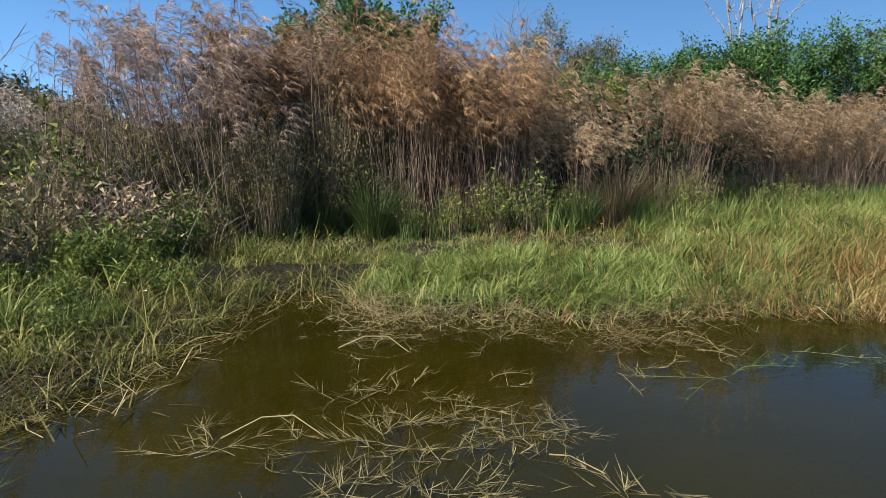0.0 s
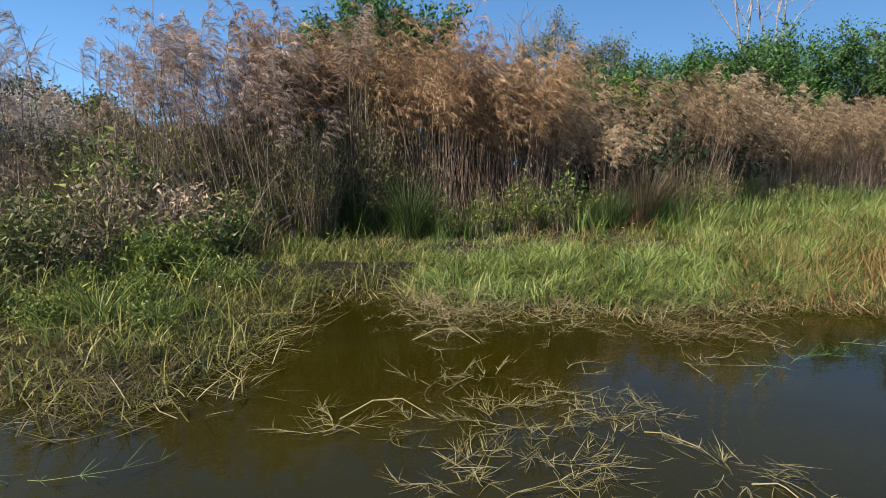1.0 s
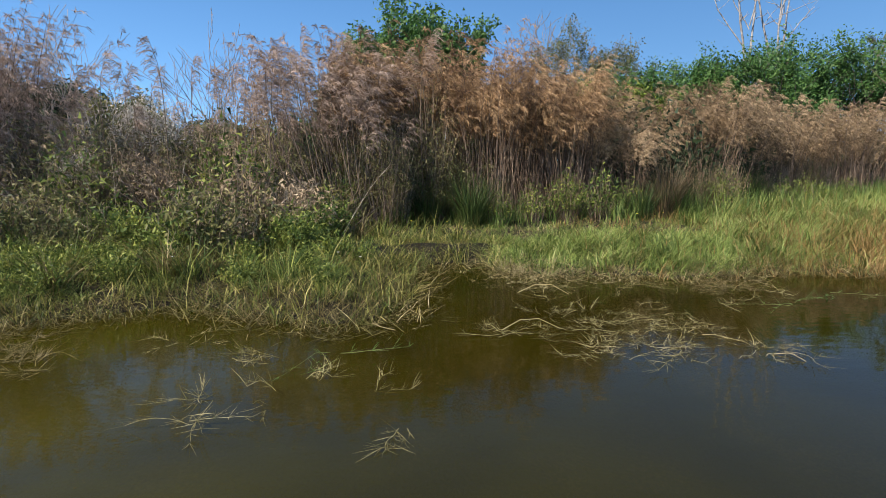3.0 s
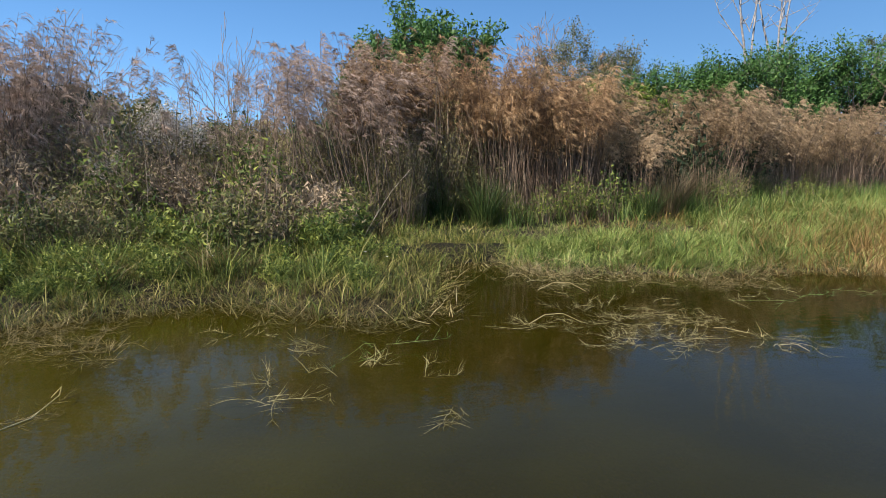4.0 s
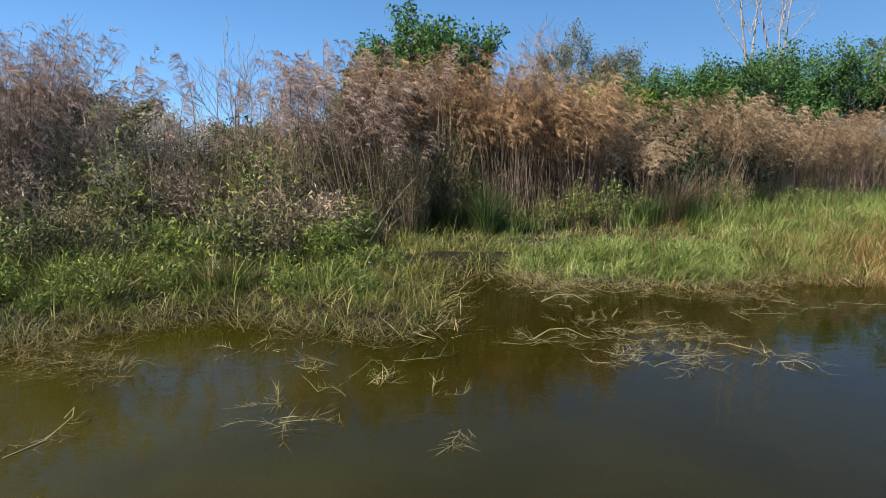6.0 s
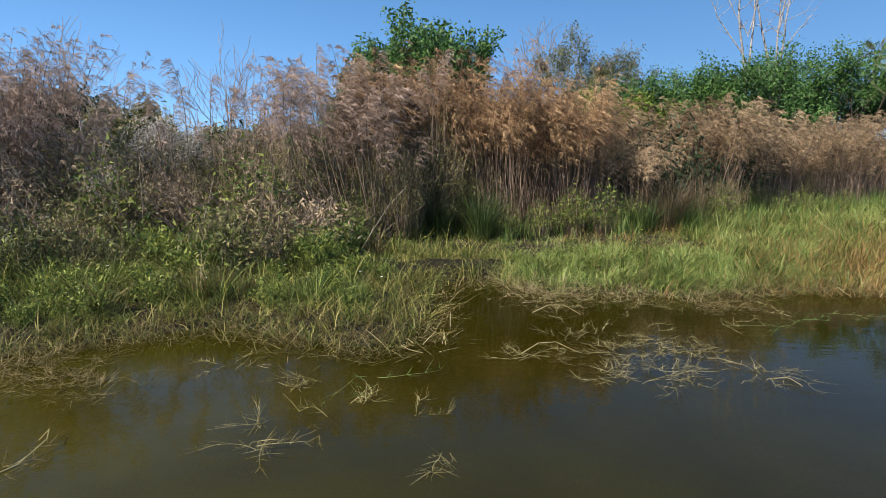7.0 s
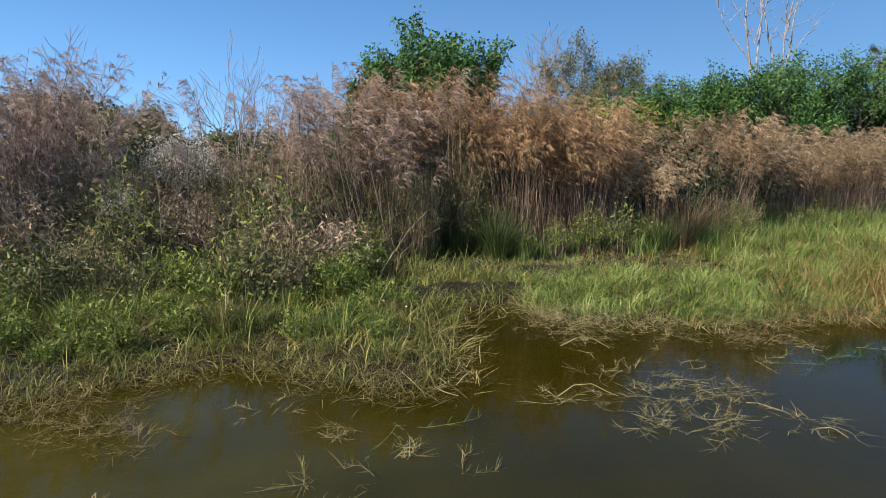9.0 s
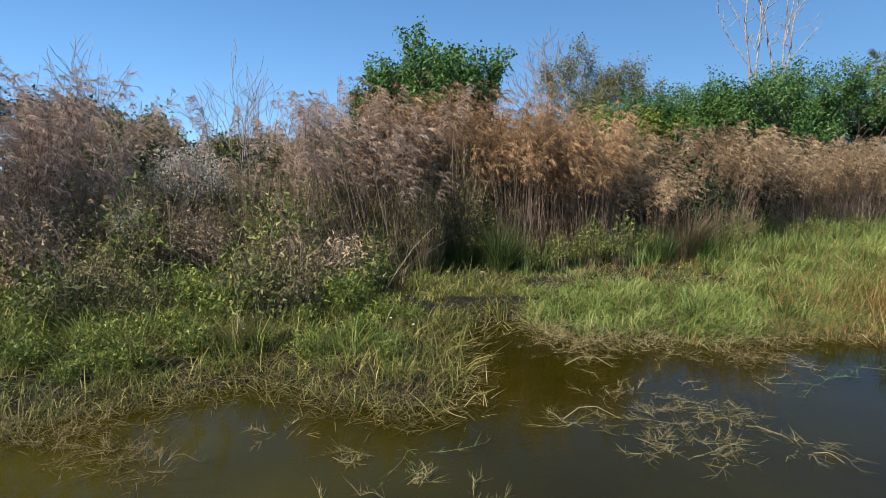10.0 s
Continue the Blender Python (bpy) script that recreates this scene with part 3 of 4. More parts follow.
def bush(seed, height, width, twigs, leaf_mat, leaf, per, label, name="brush_bush", twig_mat=None, tops=None, category="bush"):
    """A twiggy bush: fanning stems with side twigs and small leaves."""
    r = np.random.default_rng(seed)
    st, lf, tp = Sheaf(), Sheaf(), Sheaf()
    k = np.linspace(0, 1, 4)
    a = r.uniform(0, 2 * np.pi, twigs)
    q = np.sqrt(r.uniform(0, 1, twigs))
    root = np.stack([0.35 * width * q * np.cos(a), 0.35 * width * q * np.sin(a), np.full(twigs, -0.05)], 1)
    top = np.stack([width * q * np.cos(a + r.normal(0, 0.3, twigs)), width * q * np.sin(a), height * (1.05 - 0.45 * q ** 2) * r.uniform(0.5, 1.1, twigs)], 1)
    line = root[:, None] + k[None, :, None] * (top - root)[:, None]
    line[..., 2] += (0.12 * height * np.sin(np.pi * k))[None]
    line[:, 1:3] += r.normal(0, 0.05, (twigs, 2, 3))
    st.strips(line, np.array([0.011, 0.009, 0.007, 0.004]), unit(r.normal(0, 1, (twigs, 3)) * np.array([1, 1, 0.1])))
    w = r.uniform(0.3, 1.0, (twigs, per))
    p = np.stack([np.stack([np.interp(w[i], k, line[i, :, c]) for c in range(3)], -1) for i in range(twigs)]).reshape(-1, 3)
    p += r.normal(0, 0.06, p.shape)
    d = unit(r.normal(0, 1, p.shape) + np.array([0, 0, 0.2]))
    L = leaf * r.uniform(0.5, 1.4, len(p))
    d = unit(d - np.array([0, 0, 0.25]))
    lf.spikes(p, p + L[:, None] * d, 0.36 * L[:, None], unit(np.cross(d, r.normal(0, 1, p.shape))))
    c = thing(name, label, category)
    tagged(st.object("stem", twig_mat or STEM_DARK, c), kind="stuff")
    tagged(lf.object("leaf", leaf_mat, c), kind="stuff")
    if tops is not None:
        hi = top[top[:, 2] > 0.6 * height]
        p = np.repeat(hi, 30, 0) + r.normal(0, 0.10, (30 * len(hi), 3))
        d = unit(r.normal(0, 1, p.shape))
        tp.strips(np.stack([p, p + 0.06 * d], 1), np.array([0.02, 0.010]), unit(np.cross(d, r.normal(0, 1, p.shape))))
        tagged(tp.object("seed_head", tops, c, "pale fluffy seed heads"), kind="stuff")
    return c


rs = np.random.default_rng(5)
RUSSET = [reed_clump(100 + i, 12, 4.25, 0.36, PLUME_RED, (0.02, -0.03), 18, 17, 0.34, "tall russet brown dry reeds with feathery heads", 0.76, reach=1.25) for i in range(5)]
TAN = [reed_clump(120 + i, 13, 3.65, 0.36, PLUME_TAN, (0.02, -0.02), 16, 15, 0.32, "grey brown dry reeds with feathery heads", 0.76) for i in range(5)]
PINK = [reed_clump(140 + i, 7, 4.6, 0.45, PLUME_PINK, (-0.2, 0.0), 14, 19, 0.24, "tall thin reeds with pale pinkish plumes", 0.66, 0.15, STALK_BROWN, 1.75, 0.4) for i in range(4)]
LOWB = [reed_clump(160 + i, 14, 2.5, 0.5, BRUSH, (-0.28, -0.05), 8, 16, 0.6, "low tangled grey brown dead reeds", 0.4, 0.4, STEM_DARK) for i in range(4)]
stand(RUSSET, rs, 54, ((-4.1, 2.0), (10.9, 14.4)), (0.76, 1.13), lambda x, y: back_edge(x) + 0.75 < y, base=4.15)
stand(TAN, rs, 92, ((1.6, 16.5), (11.2, 21)), (0.6, 1.08), lambda x, y: back_edge(x) + 0.9 < y < back_edge(x) + 4.4, base=3.6)
stand(PINK, rs, 15, ((-6.3, -3.3), (10.2, 12.2)), (0.74, 0.96), turn=8)
stand(LOWB, rs, 16, ((-12, -4.2), (7.6, 14)), (0.75, 1.15), lambda x, y: y > back_edge(x) - 0.2)
FAR_LEFT = [reed_clump(180 + i, 14, 4.7, 0.45, PLUME_PINK, (0.03, 0.0), 20, 15, 0.6, "tall bushy tan reeds leaning together", 0.7, 0.12, STEM_DARK) for i in range(2)]
stand(FAR_LEFT, rs, 8, ((-13.5, -11.2), (7.8, 10.5)), (0.86, 1.06))
stand(FAR_LEFT, rs, 5, ((-11.7, -10.7), (8.6, 9.8)), (0.9, 1.0))

GREYB = [bush(200 + i, 2.0, 0.9, 210, BRUSH, 0.09, 8, "grey brown twiggy dead bush on the bank") for i in range(3)]
OLIVEB = [bush(210 + i, 2.2, 1.0, 170, LEAF_OLIVE, 0.08, 11, "olive green twiggy bush among the reeds") for i in range(3)]
# DARKB: filler added behind the stand to block bright sky between the stems
DARKB = [bush(220 + i, 2.9, 1.3, 90, LEAF_DARK, 0.24, 8, "added dark evergreen bush closing sky gaps behind the reeds") for i in range(3)]
FLUFFB = [bush(230, 2.75, 0.8, 130, LEAF_GREY, 0.09, 10, "groundsel bush topped with white seed fluff", tops=SEEDS)]
stand(GREYB, rs, 22, ((-12.5, -4.6), (7.2, 14)), (0.7, 1.15), lambda x, y: y > back_edge(x) - 0.7, 180)
stand(OLIVEB, rs, 34, ((-13, -4.0), (8.2, 16)), (0.75, 1.2), lambda x, y: y > back_edge(x) + 0.1, 180)
FINEB = [bush(226 + i, 3.3, 0.85, 260, LEAF_OLIVE, 0.075, 10, "tall fine leaved olive bush among the reeds") for i in range(2)]
stand(FINEB, rs, 9, ((-4.7, -1.5), (10.9, 12.3)), (0.75, 1.1), None, 180)
stand(FINEB, rs, 4, ((-4.7, -3.0), (10.5, 10.9)), (0.5, 0.8), None, 180)
stand(FINEB, rs, 9, ((-10.2, -6.2), (11.0, 13.0)), (0.58, 0.8), None, 180)
stand(OLIVEB, rs, 11, ((-5.6, -1.4), (10.75, 11.9)), (0.45, 1.0), lambda x, y: y > back_edge(x) + 0.35, 180)
LEAFYB = [bush(216 + i, 1.7, 0.8, 95, HERB, 0.11, 9, "dark green leafy shrub among dead brush", twig_mat=STEM_DARK) for i in range(2)]
stand(LEAFYB, rs, 9, ((-12.5, -4.2), (7.4, 11.5)), (0.55, 1.2), lambda x, y: back_edge(x) - 0.3 < y < back_edge(x) + 1.6, 180)
stand(LEAFYB, rs, 6, ((-4.0, 1.6), (10.8, 11.6)), (0.5, 0.85), lambda x, y: y > back_edge(x) + 0.4, 180)
stand(OLIVEB, rs, 4, ((4.2, 11), (11.4, 17)), (0.4, 0.65), lambda x, y: back_edge(x) + 0.8 < y < back_edge(x) + 1.7, 180)
stand(LEAFYB, rs, 9, ((2.0, 11), (11.2, 17)), (0.35, 0.6), lambda x, y: back_edge(x) + 0.3 < y < back_edge(x) + 1.2, 180)
stand(DARKB, rs, 40, ((-16, 19), (13.5, 23)), (0.8, 1.1), lambda x, y: y > back_edge(x) + 2.7, 180)
stand(DARKB, rs, 12, ((-3.4, 7), (13.7, 15.4)), (0.6, 0.85), None, 180)
stand(FLUFFB, rs, 3, ((-9.6, -8.5), (11.0, 11.6)), (0.94, 1.02), None, 180)
stand(FLUFFB, rs, 1, ((-9.35, -9.3), (9.1, 9.2)), (0.6, 0.62), None, 180)


def tussock(seed, h, n, material=None):
    r = np.random.default_rng(seed)
    sh = Sheaf()
    root = np.concatenate([r.normal(0, 0.06, (n, 2)), np.full((n, 1), -0.02)], 1)
    blades(sh, r, root, h * r.uniform(0.5, 1.2, n), r.uniform(0.007, 0.014, n), 0.45, 0.7, 3)
    c = thing("grass_tussock", "fresh green grass tussock on the bank", "grass", "grass tussocks")
    tagged(sh.object("blade", material or GREEN, c), kind="stuff")
    return c


TUSSOCK = [tussock(250 + i, 0.34 + 0.05 * i, 46) for i in range(4)]
stand(TUSSOCK, rs, 80, ((-12.5, -2.6), (4.0, 10)), (0.6, 1.35), lambda x, y: shore_distance(np.array([x]), np.array([y]))[0] > 0.6 and added_mound(x, y) > 3 and y < back_edge(x) + 0.6, 180)
TALL_TUSSOCK = [tussock(260 + i, 0.62 + 0.07 * i, 75, m) for i, m in enumerate((OLIVE, HERB, OLIVE, DEADMAT))]
stand(TALL_TUSSOCK, rs, 70, ((-12.5, -3.3), (4.4, 9.4)), (0.55, 1.25), lambda x, y: shore_distance(np.array([x]), np.array([y]))[0] > 0.75 and added_mound(x, y) > 3.2 and y < back_edge(x) + 0.4 and clumpy(x, y, 2.3, 1.3) > 0.44, 180)
SLOPE = [bush(240 + i, 0.9, 0.55, 130, BRUSH if i else LEAF_OLIVE, 0.075, 9, "low half dead olive weeds on the bank") for i in range(2)]
SLOPEG = [bush(244 + i, 0.75, 0.5, 80, HERB, 0.08, 11, "low green leafy weeds on the bank", name="weed_bush", twig_mat=HERB) for i in range(3)]
for i, (x, y, k) in enumerate([(-5.2, 7.3, 1.25), (-4.7, 8.4, 1.35), (-5.8, 6.9, 1.15), (-6.5, 6.7, 1.0), (-7.3, 6.9, 1.2), (-8.4, 6.6, 1.2), (-5.6, 8.0, 1.5), (-6.4, 7.7, 1.4), (-9.3, 6.4, 1.3), (-4.3, 8.9, 1.3)]):
    stand([(SLOPE + SLOPEG)[i % 5]], rs, 1, ((x, x + 0.01), (y, y + 0.01)), (k, k * 1.01), None, 180)
stand(SLOPE, rs, 34, ((-12.5, -4.2), (5.4, 9.6)), (0.6, 1.4), lambda x, y: y > 5.6 + 0.3 * (x + 9), 180)
stand(SLOPEG, rs, 22, ((-12.5, -4.0), (4.8, 9.4)), (0.6, 1.25), lambda x, y: y > 5.0 + 0.3 * (x + 9), 180)
stand(SLOPEG, rs, 100, ((-12.5, -2.8), (3.9, 9.0)), (0.25, 0.75), lambda x, y: shore_distance(np.array([x]), np.array([y]))[0] > 0.6 and added_mound(x, y) > 4, 180)


def tall_herb(x, y, h, seed):
    """A leafy upright herb: stems with long opposite leaves."""
    r = np.random.default_rng(seed)
    st, lf = Sheaf(), Sheaf()
    for _ in range(5):
        way = np.array([r.normal(0, 0.2), r.normal(0, 0.2), 1.0])
        root = np.array([r.normal(0, 0.06), r.normal(0, 0.06), -0.03])
        hh = h * r.uniform(0.6, 1.05)
        st.tube(root + np.linspace(0, 1, 4)[:, None] * way * hh, [0.007, 0.006, 0.005, 0.003], 4)
        m = int(hh / 0.05)
        u = np.linspace(0.2, 1.0, m)
        blades(lf, r, root + u[:, None] * way * hh, r.uniform(0.10, 0.2, m), r.uniform(0.02, 0.034, m), 0.9, 0.5, 3, flat=True)
    c = thing("leafy_herb", "bright green leafy herb rising from the bank grass", "herb", "leafy herbs")
    tagged(st.object("stem", HERB, c), kind="stuff")
    tagged(lf.object("leaf", HERB_BRIGHT if seed % 2 == 0 else HERB, c), kind="stuff")
    c.location = (x, y, float(ground_z(x, y)))


for i, (x, y, h) in enumerate([(-7.97, 6.7, 0.85), (-6.2, 8.2, 0.8), (-10.8, 7.9, 1.45), (-5.9, 8.7, 0.9), (-8.15, 7.2, 0.75), (-8.8, 5.5, 0.6), (-10.2, 7.7, 1.1), (-7.1, 8.9, 1.0), (-4.6, 9.3, 0.7), (-10.6, 6.9, 1.0)]):
    tall_herb(x, y, h, 320 + i)
rh = np.random.default_rng(63)
for i in range(34):
    x = rh.uniform(-10.5, -3.6)
    y = rh.uniform(5.2, 8.6)
    if y > 4.6 + 0.25 * (x + 9) and added_mound(x, y) > 3 and y < back_edge(x):
        tall_herb(x, y, rh.uniform(0.28, 0.6), 3400 + i)


def plume_reed(x, y, top, heads, seed, lean=-0.06):
    """A few tall stalks, each ending in one nodding feathery head."""
    r = np.random.default_rng(seed)
    c = thing("plume_reed", "tall slender reed with a nodding pale plume", "reeds", "tall plume reeds")
    g0 = float(ground_z(x, y))
    s = np.linspace(0, 1, 8)
    for h in range(heads):
        st, pl = Sheaf(), Sheaf()
        H = (top - g0) * (1.0 if h == 0 else r.uniform(0.72, 0.98))
        way, nod = np.array([lean + r.normal(0, 0.07), r.normal(0, 0.07)]), r.uniform(0.03, 0.10) * (1 if r.uniform() < 0.75 else -1)
        off = r.normal(0, 0.16, 2)
        line = np.zeros((8, 3))
        line[:, :2] = off + H * s[:, None] * way
        line[:, 0] += H * nod * s ** 7
        line[:, 2] = -0.04 + H * s - 0.02 * H * s ** 8
        st.tube(line, np.interp(s, [0, 0.7, 1], [0.013, 0.009, 0.003]), 4)
        n = 26
        u = np.linspace(0.80, 1.0, n)
        at = np.stack([np.interp(u, s, line[:, i]) for i in range(3)], 1)
        L = 0.34 * np.interp(u, [0.80, 0.9, 1.0], [0.6, 1.0, 0.55]) * r.uniform(0.7, 1.2, n)
        d = unit(np.stack([0.55 * np.sign(nod) + r.normal(0, 0.5, n), r.normal(0, 0.5, n), np.full(n, 0.8)], 1))
        sag = np.array([-0.25 * np.sign(nod), 0, 0.85])
        k = np.array([0, 0.5, 1.0])
        pl.strips(at[:, None] + L[:, None, None] * (k[None, :, None] * d[:, None] - (k ** 2)[None, :, None] * sag), np.array([0.008, 0.007, 0.003]), unit(np.cross(d, r.normal(0, 1, (n, 3)))))
        w = r.uniform(0.1, 1.0, (n, 12))
        p0 = (at[:, None] + L[:, None, None] * (w[..., None] * d[:, None] - (w ** 2)[..., None] * sag)).reshape(-1, 3)
        e = unit(unit(d[:, None] - 2 * w[..., None] * sag) + r.normal(0, 0.3, (n, 12, 3))).reshape(-1, 3)
        pl.strips(np.stack([p0, p0 + e * r.uniform(0.06, 0.16, (len(p0), 1))], 1), np.array([0.009, 0.0035]), unit(np.cross(e, r.normal(0, 1, (len(p0), 3)))))
        a = st.object("stalk", STEM_DARK, c)
        pl.object("plume", PLUME_PINK, a, "pale feathery plume")
    c.location = (x, y, g0)


for i, (x, y, z, n) in enumerate([(-6.17, 10.2, 4.3, 3), (-8.15, 10.0, 4.5, 3), (-7.5, 11.0, 4.4, 3), (-4.9, 10.9, 5.0, 4), (-5.5, 10.5, 4.5, 4), (-4.2, 9.9, 4.25, 4), (-5.1, 9.7, 3.95, 4),
                                  (-4.6, 10.2, 4.5, 4), (-6.6, 10.9, 4.0, 3), (-8.8, 10.6, 4.1, 2), (-9.4, 9.8, 4.3, 3), (-3.7, 10.7, 4.7, 4), (-3.2, 11.2, 4.8, 4), (-2.2, 11.3, 4.8, 4), (-10.3, 9.4, 4.9, 3), (-5.8, 9.5, 3.5, 3)]):
    slant = -5.2 < x < -3.0
    plume_reed(x + 0.5 * slant, y, z, n, 340 + i, -0.22 if slant else -0.06)


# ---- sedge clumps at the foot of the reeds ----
def sedge_clump(x, y, h, n, seed, material=None, label="dark green upright rush clump below the reeds, shade in its colour"):
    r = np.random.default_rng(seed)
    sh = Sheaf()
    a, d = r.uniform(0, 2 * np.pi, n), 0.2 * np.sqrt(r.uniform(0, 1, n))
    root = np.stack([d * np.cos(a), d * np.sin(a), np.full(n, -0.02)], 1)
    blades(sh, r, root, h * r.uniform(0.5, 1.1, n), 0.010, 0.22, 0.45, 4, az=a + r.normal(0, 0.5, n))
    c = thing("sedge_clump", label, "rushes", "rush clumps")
    tagged(sh.object("blade", material or SEDGE_SHADED, c), kind="stuff")
    c.location = (x, y, float(ground_z(x, y)))


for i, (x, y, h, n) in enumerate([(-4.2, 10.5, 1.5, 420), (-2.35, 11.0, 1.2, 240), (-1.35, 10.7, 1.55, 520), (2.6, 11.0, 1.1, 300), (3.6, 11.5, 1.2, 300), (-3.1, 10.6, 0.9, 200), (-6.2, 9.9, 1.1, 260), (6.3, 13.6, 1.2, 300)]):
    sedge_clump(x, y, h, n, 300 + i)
for i, (x, y, h, n) in enumerate([(-4.5, 7.6, 0.75, 180), (-4.35, 8.15, 0.7, 160), (-4.75, 8.0, 0.8, 160), (-8.0, 5.3, 0.5, 120), (-6.9, 6.3, 0.5, 110), (-9.6, 5.0, 0.55, 120), (-5.2, 6.4, 0.45, 100), (-3.6, 5.6, 0.4, 90)]):
    sedge_clump(x, y, h, n, 360 + i, GREEN, "fresh green grass clump on the bank")


for i, (x, y, h, n) in enumerate([(3.3, 11.5, 1.9, 300), (3.5, 11.7, 1.7, 220)]):
    sedge_clump(x, y, h, n, 380 + i, BRUSH, "grey brown dry grass clump before the reeds")
g = Sheaf()
rg = np.random.default_rng(17)
rt = scatter(rg, -4.2, 3.2, 8.3, 11.0, 260, lambda x, y, d, u: (y < back_edge(x) + 0.5) & (added_mound(x, y) > 0.9) & (u < np.clip(2.6 * clumpy(x, y, 2.2, 8.0) - 0.9, 0.06, 0.9)))
blades(g, rg, rt, rg.uniform(0.1, 0.34, len(rt)), rg.uniform(0.007, 0.013, len(rt)), 1.25, 0.2, 2, flat=True)
tagged(g.object("dry_thatch", STRAW), "bleached dry grass flattened before the reeds", "grass", kind="stuff")
g = Sheaf()
rt = tufted(rg, scatter(rg, -4.4, 3.4, 8.4, 11.0, 80, lambda x, y, d, u: (y < back_edge(x) + 0.5) & (added_mound(x, y) > 1.1) & (u < np.clip(2.2 * clumpy(x, y, 1.9, 2.5) - 0.5, 0.05, 0.9))), 5, 0.05)
blades(g, rg, rt, rg.uniform(0.08, 0.26, len(rt)), rg.uniform(0.007, 0.012, len(rt)), 0.7, 0.8, 2)
tagged(g.object("short_grass", GREEN), "short green grass before the reeds", "grass", kind="stuff")


# ---- trees ----
def grow(rng, start, way, length, radius, depth, split, wander, out, tips, upward=0.15):
    """Branches: lists of lines with radii, and the tips."""
    k = 5
    p, d, pts = np.array(start, float), unit(np.array(way, float)), [np.array(start, float)]
    for _ in range(k - 1):
        d = unit(d + rng.normal(0, wander, 3) + np.array([0, 0, upward * 0.3]))
        p = p + d * length / (k - 1)
        pts.append(p)
    end = radius * (0.55 if depth else 0.25)
    out.append((np.array(pts), np.linspace(radius, end, k), depth))
    if depth == 0:
        tips.append((np.array(pts), d))
        return
    for i in range(split):
        j = k - 1 if i < 2 else int(rng.integers(2, k - 1))
        side = unit(rng.normal(0, 1, 3) * np.array([1, 1, 0.5]))
        nd = unit(d + side * rng.uniform(0.45, 0.95) + np.array([0, 0, upward]))
        grow(rng, pts[j], nd, length * rng.uniform(0.6, 0.85), end * rng.uniform(0.75, 1.0), depth - 1, split, wander, out, tips, upward)


def leaves_on(sheaf, rng, tips, per, size, spread=0.25, hang=0.2, plain=False):
    P, D = [], []
    for pts, d in tips:
        u = rng.uniform(0.1, 1.05, per) * (len(pts) - 1)
        P.append(np.stack([np.interp(u, np.arange(len(pts)), pts[:, i]) for i in range(3)], 1) + rng.normal(0, spread, (per, 3)))
        D.append(unit(rng.normal(0, 1, (per, 3)) + d * 0.6 - np.array([0, 0, hang])))
    P, D = np.concatenate(P), np.concatenate(D)
    n = len(P)
    L = size * rng.uniform(0.6, 1.25, n)
    k = np.array([0, 0.5, 1.0])
    line = P[:, None] + L[:, None, None] * (k[None, :, None] * D[:, None] - 0.25 * (k ** 2)[None, :, None] * np.array([0, 0, 1.0]))
    side = unit(np.cross(D, rng.normal(0, 1, (n, 3)) + np.array([0, 0, 1.2])))
    if plain:
        sheaf.spikes(line[:, 0], line[:, 2], 0.66 * L[:, None], side)
    else:
        sheaf.strips(line, L[:, None] * np.array([0.12, 0.55, 0.06])[None], side)


def tree(name, label, x, y, seed, trunks, trunk_len, radius, depth, split, leaf=None, per=0, size=0.1, spread=0.25, wander=0.16, bark=None, fan=0.45, upward=0.25, category="tree"):
    r = np.random.default_rng(seed)
    out, tips = [], []
    for i in range(trunks):
        a = 2 * np.pi * i / max(trunks, 1) + r.uniform(-0.5, 0.5)
        lean = fan * r.uniform(0.5, 1.1) if trunks > 1 else 0.06
        grow(r, (0.12 * math.cos(a), 0.12 * math.sin(a), -0.1), (lean * math.cos(a), lean * math.sin(a), 1), trunk_len * r.uniform(0.85, 1.1), radius * r.uniform(0.8, 1.1), depth, split, wander, out, tips, upward)
    c = thing(name, label, category)
    br = Sheaf()
    for pts, rad, dep in out:
        if dep == depth:
            tr = Sheaf()
            tr.tube(pts, np.maximum(rad, 0.0004 * y), 7)
            tr.object("trunk", bark or BARK, c)
        else:
            br.tube(pts, np.maximum(rad, (0.00045 if leaf is None else 0.0003) * y), 4 if dep > 1 else 3)
    tagged(br.object("branch", bark or BARK, c), kind="stuff")
    if leaf is not None:
        lv = Sheaf()
        leaves_on(lv, r, tips, per, size, spread, plain=y > 20)
        lv.object("crown", leaf, c)
    c.location = (x, y, float(ground_z(x, y)))
    return c


tree("broadleaf_tree", "bushy green broadleaf tree standing behind the reeds", -2.7, 20.8, 21, 9, 2.75, 0.09, 3, 3, LEAF, 165, 0.15, 0.14, fan=0.75, upward=0.34)
tree("broadleaf_tree", "bushy green broadleaf tree standing behind the reeds", -4.8, 20.9, 22, 6, 2.5, 0.07, 3, 3, LEAF, 140, 0.15, 0.14, fan=0.65, upward=0.3)
for i, (x, y, tl, n) in enumerate([(8.3, 27.5, 2.35, 6), (9.9, 27, 2.5, 6), (11.8, 26.5, 2.5, 7), (14.4, 26, 2.5, 7), (17.2, 26.5, 2.6, 7), (20.5, 26, 2.6, 7), (24, 27, 2.7, 7)]):
    tree("thicket_tree", "dense green leafy thicket tree behind the reeds", x, y, 40 + i, n, tl, 0.08, 3, 3, LEAF, 120, 0.135, 0.2, fan=0.85)
tree("shrub", "yellow green leafy shrub behind the reeds", 6.9, 26.5, 60, 6, 1.95, 0.05, 3, 3, LEAF_LIME, 60, 0.15, 0.2, fan=0.5, category="shrub")
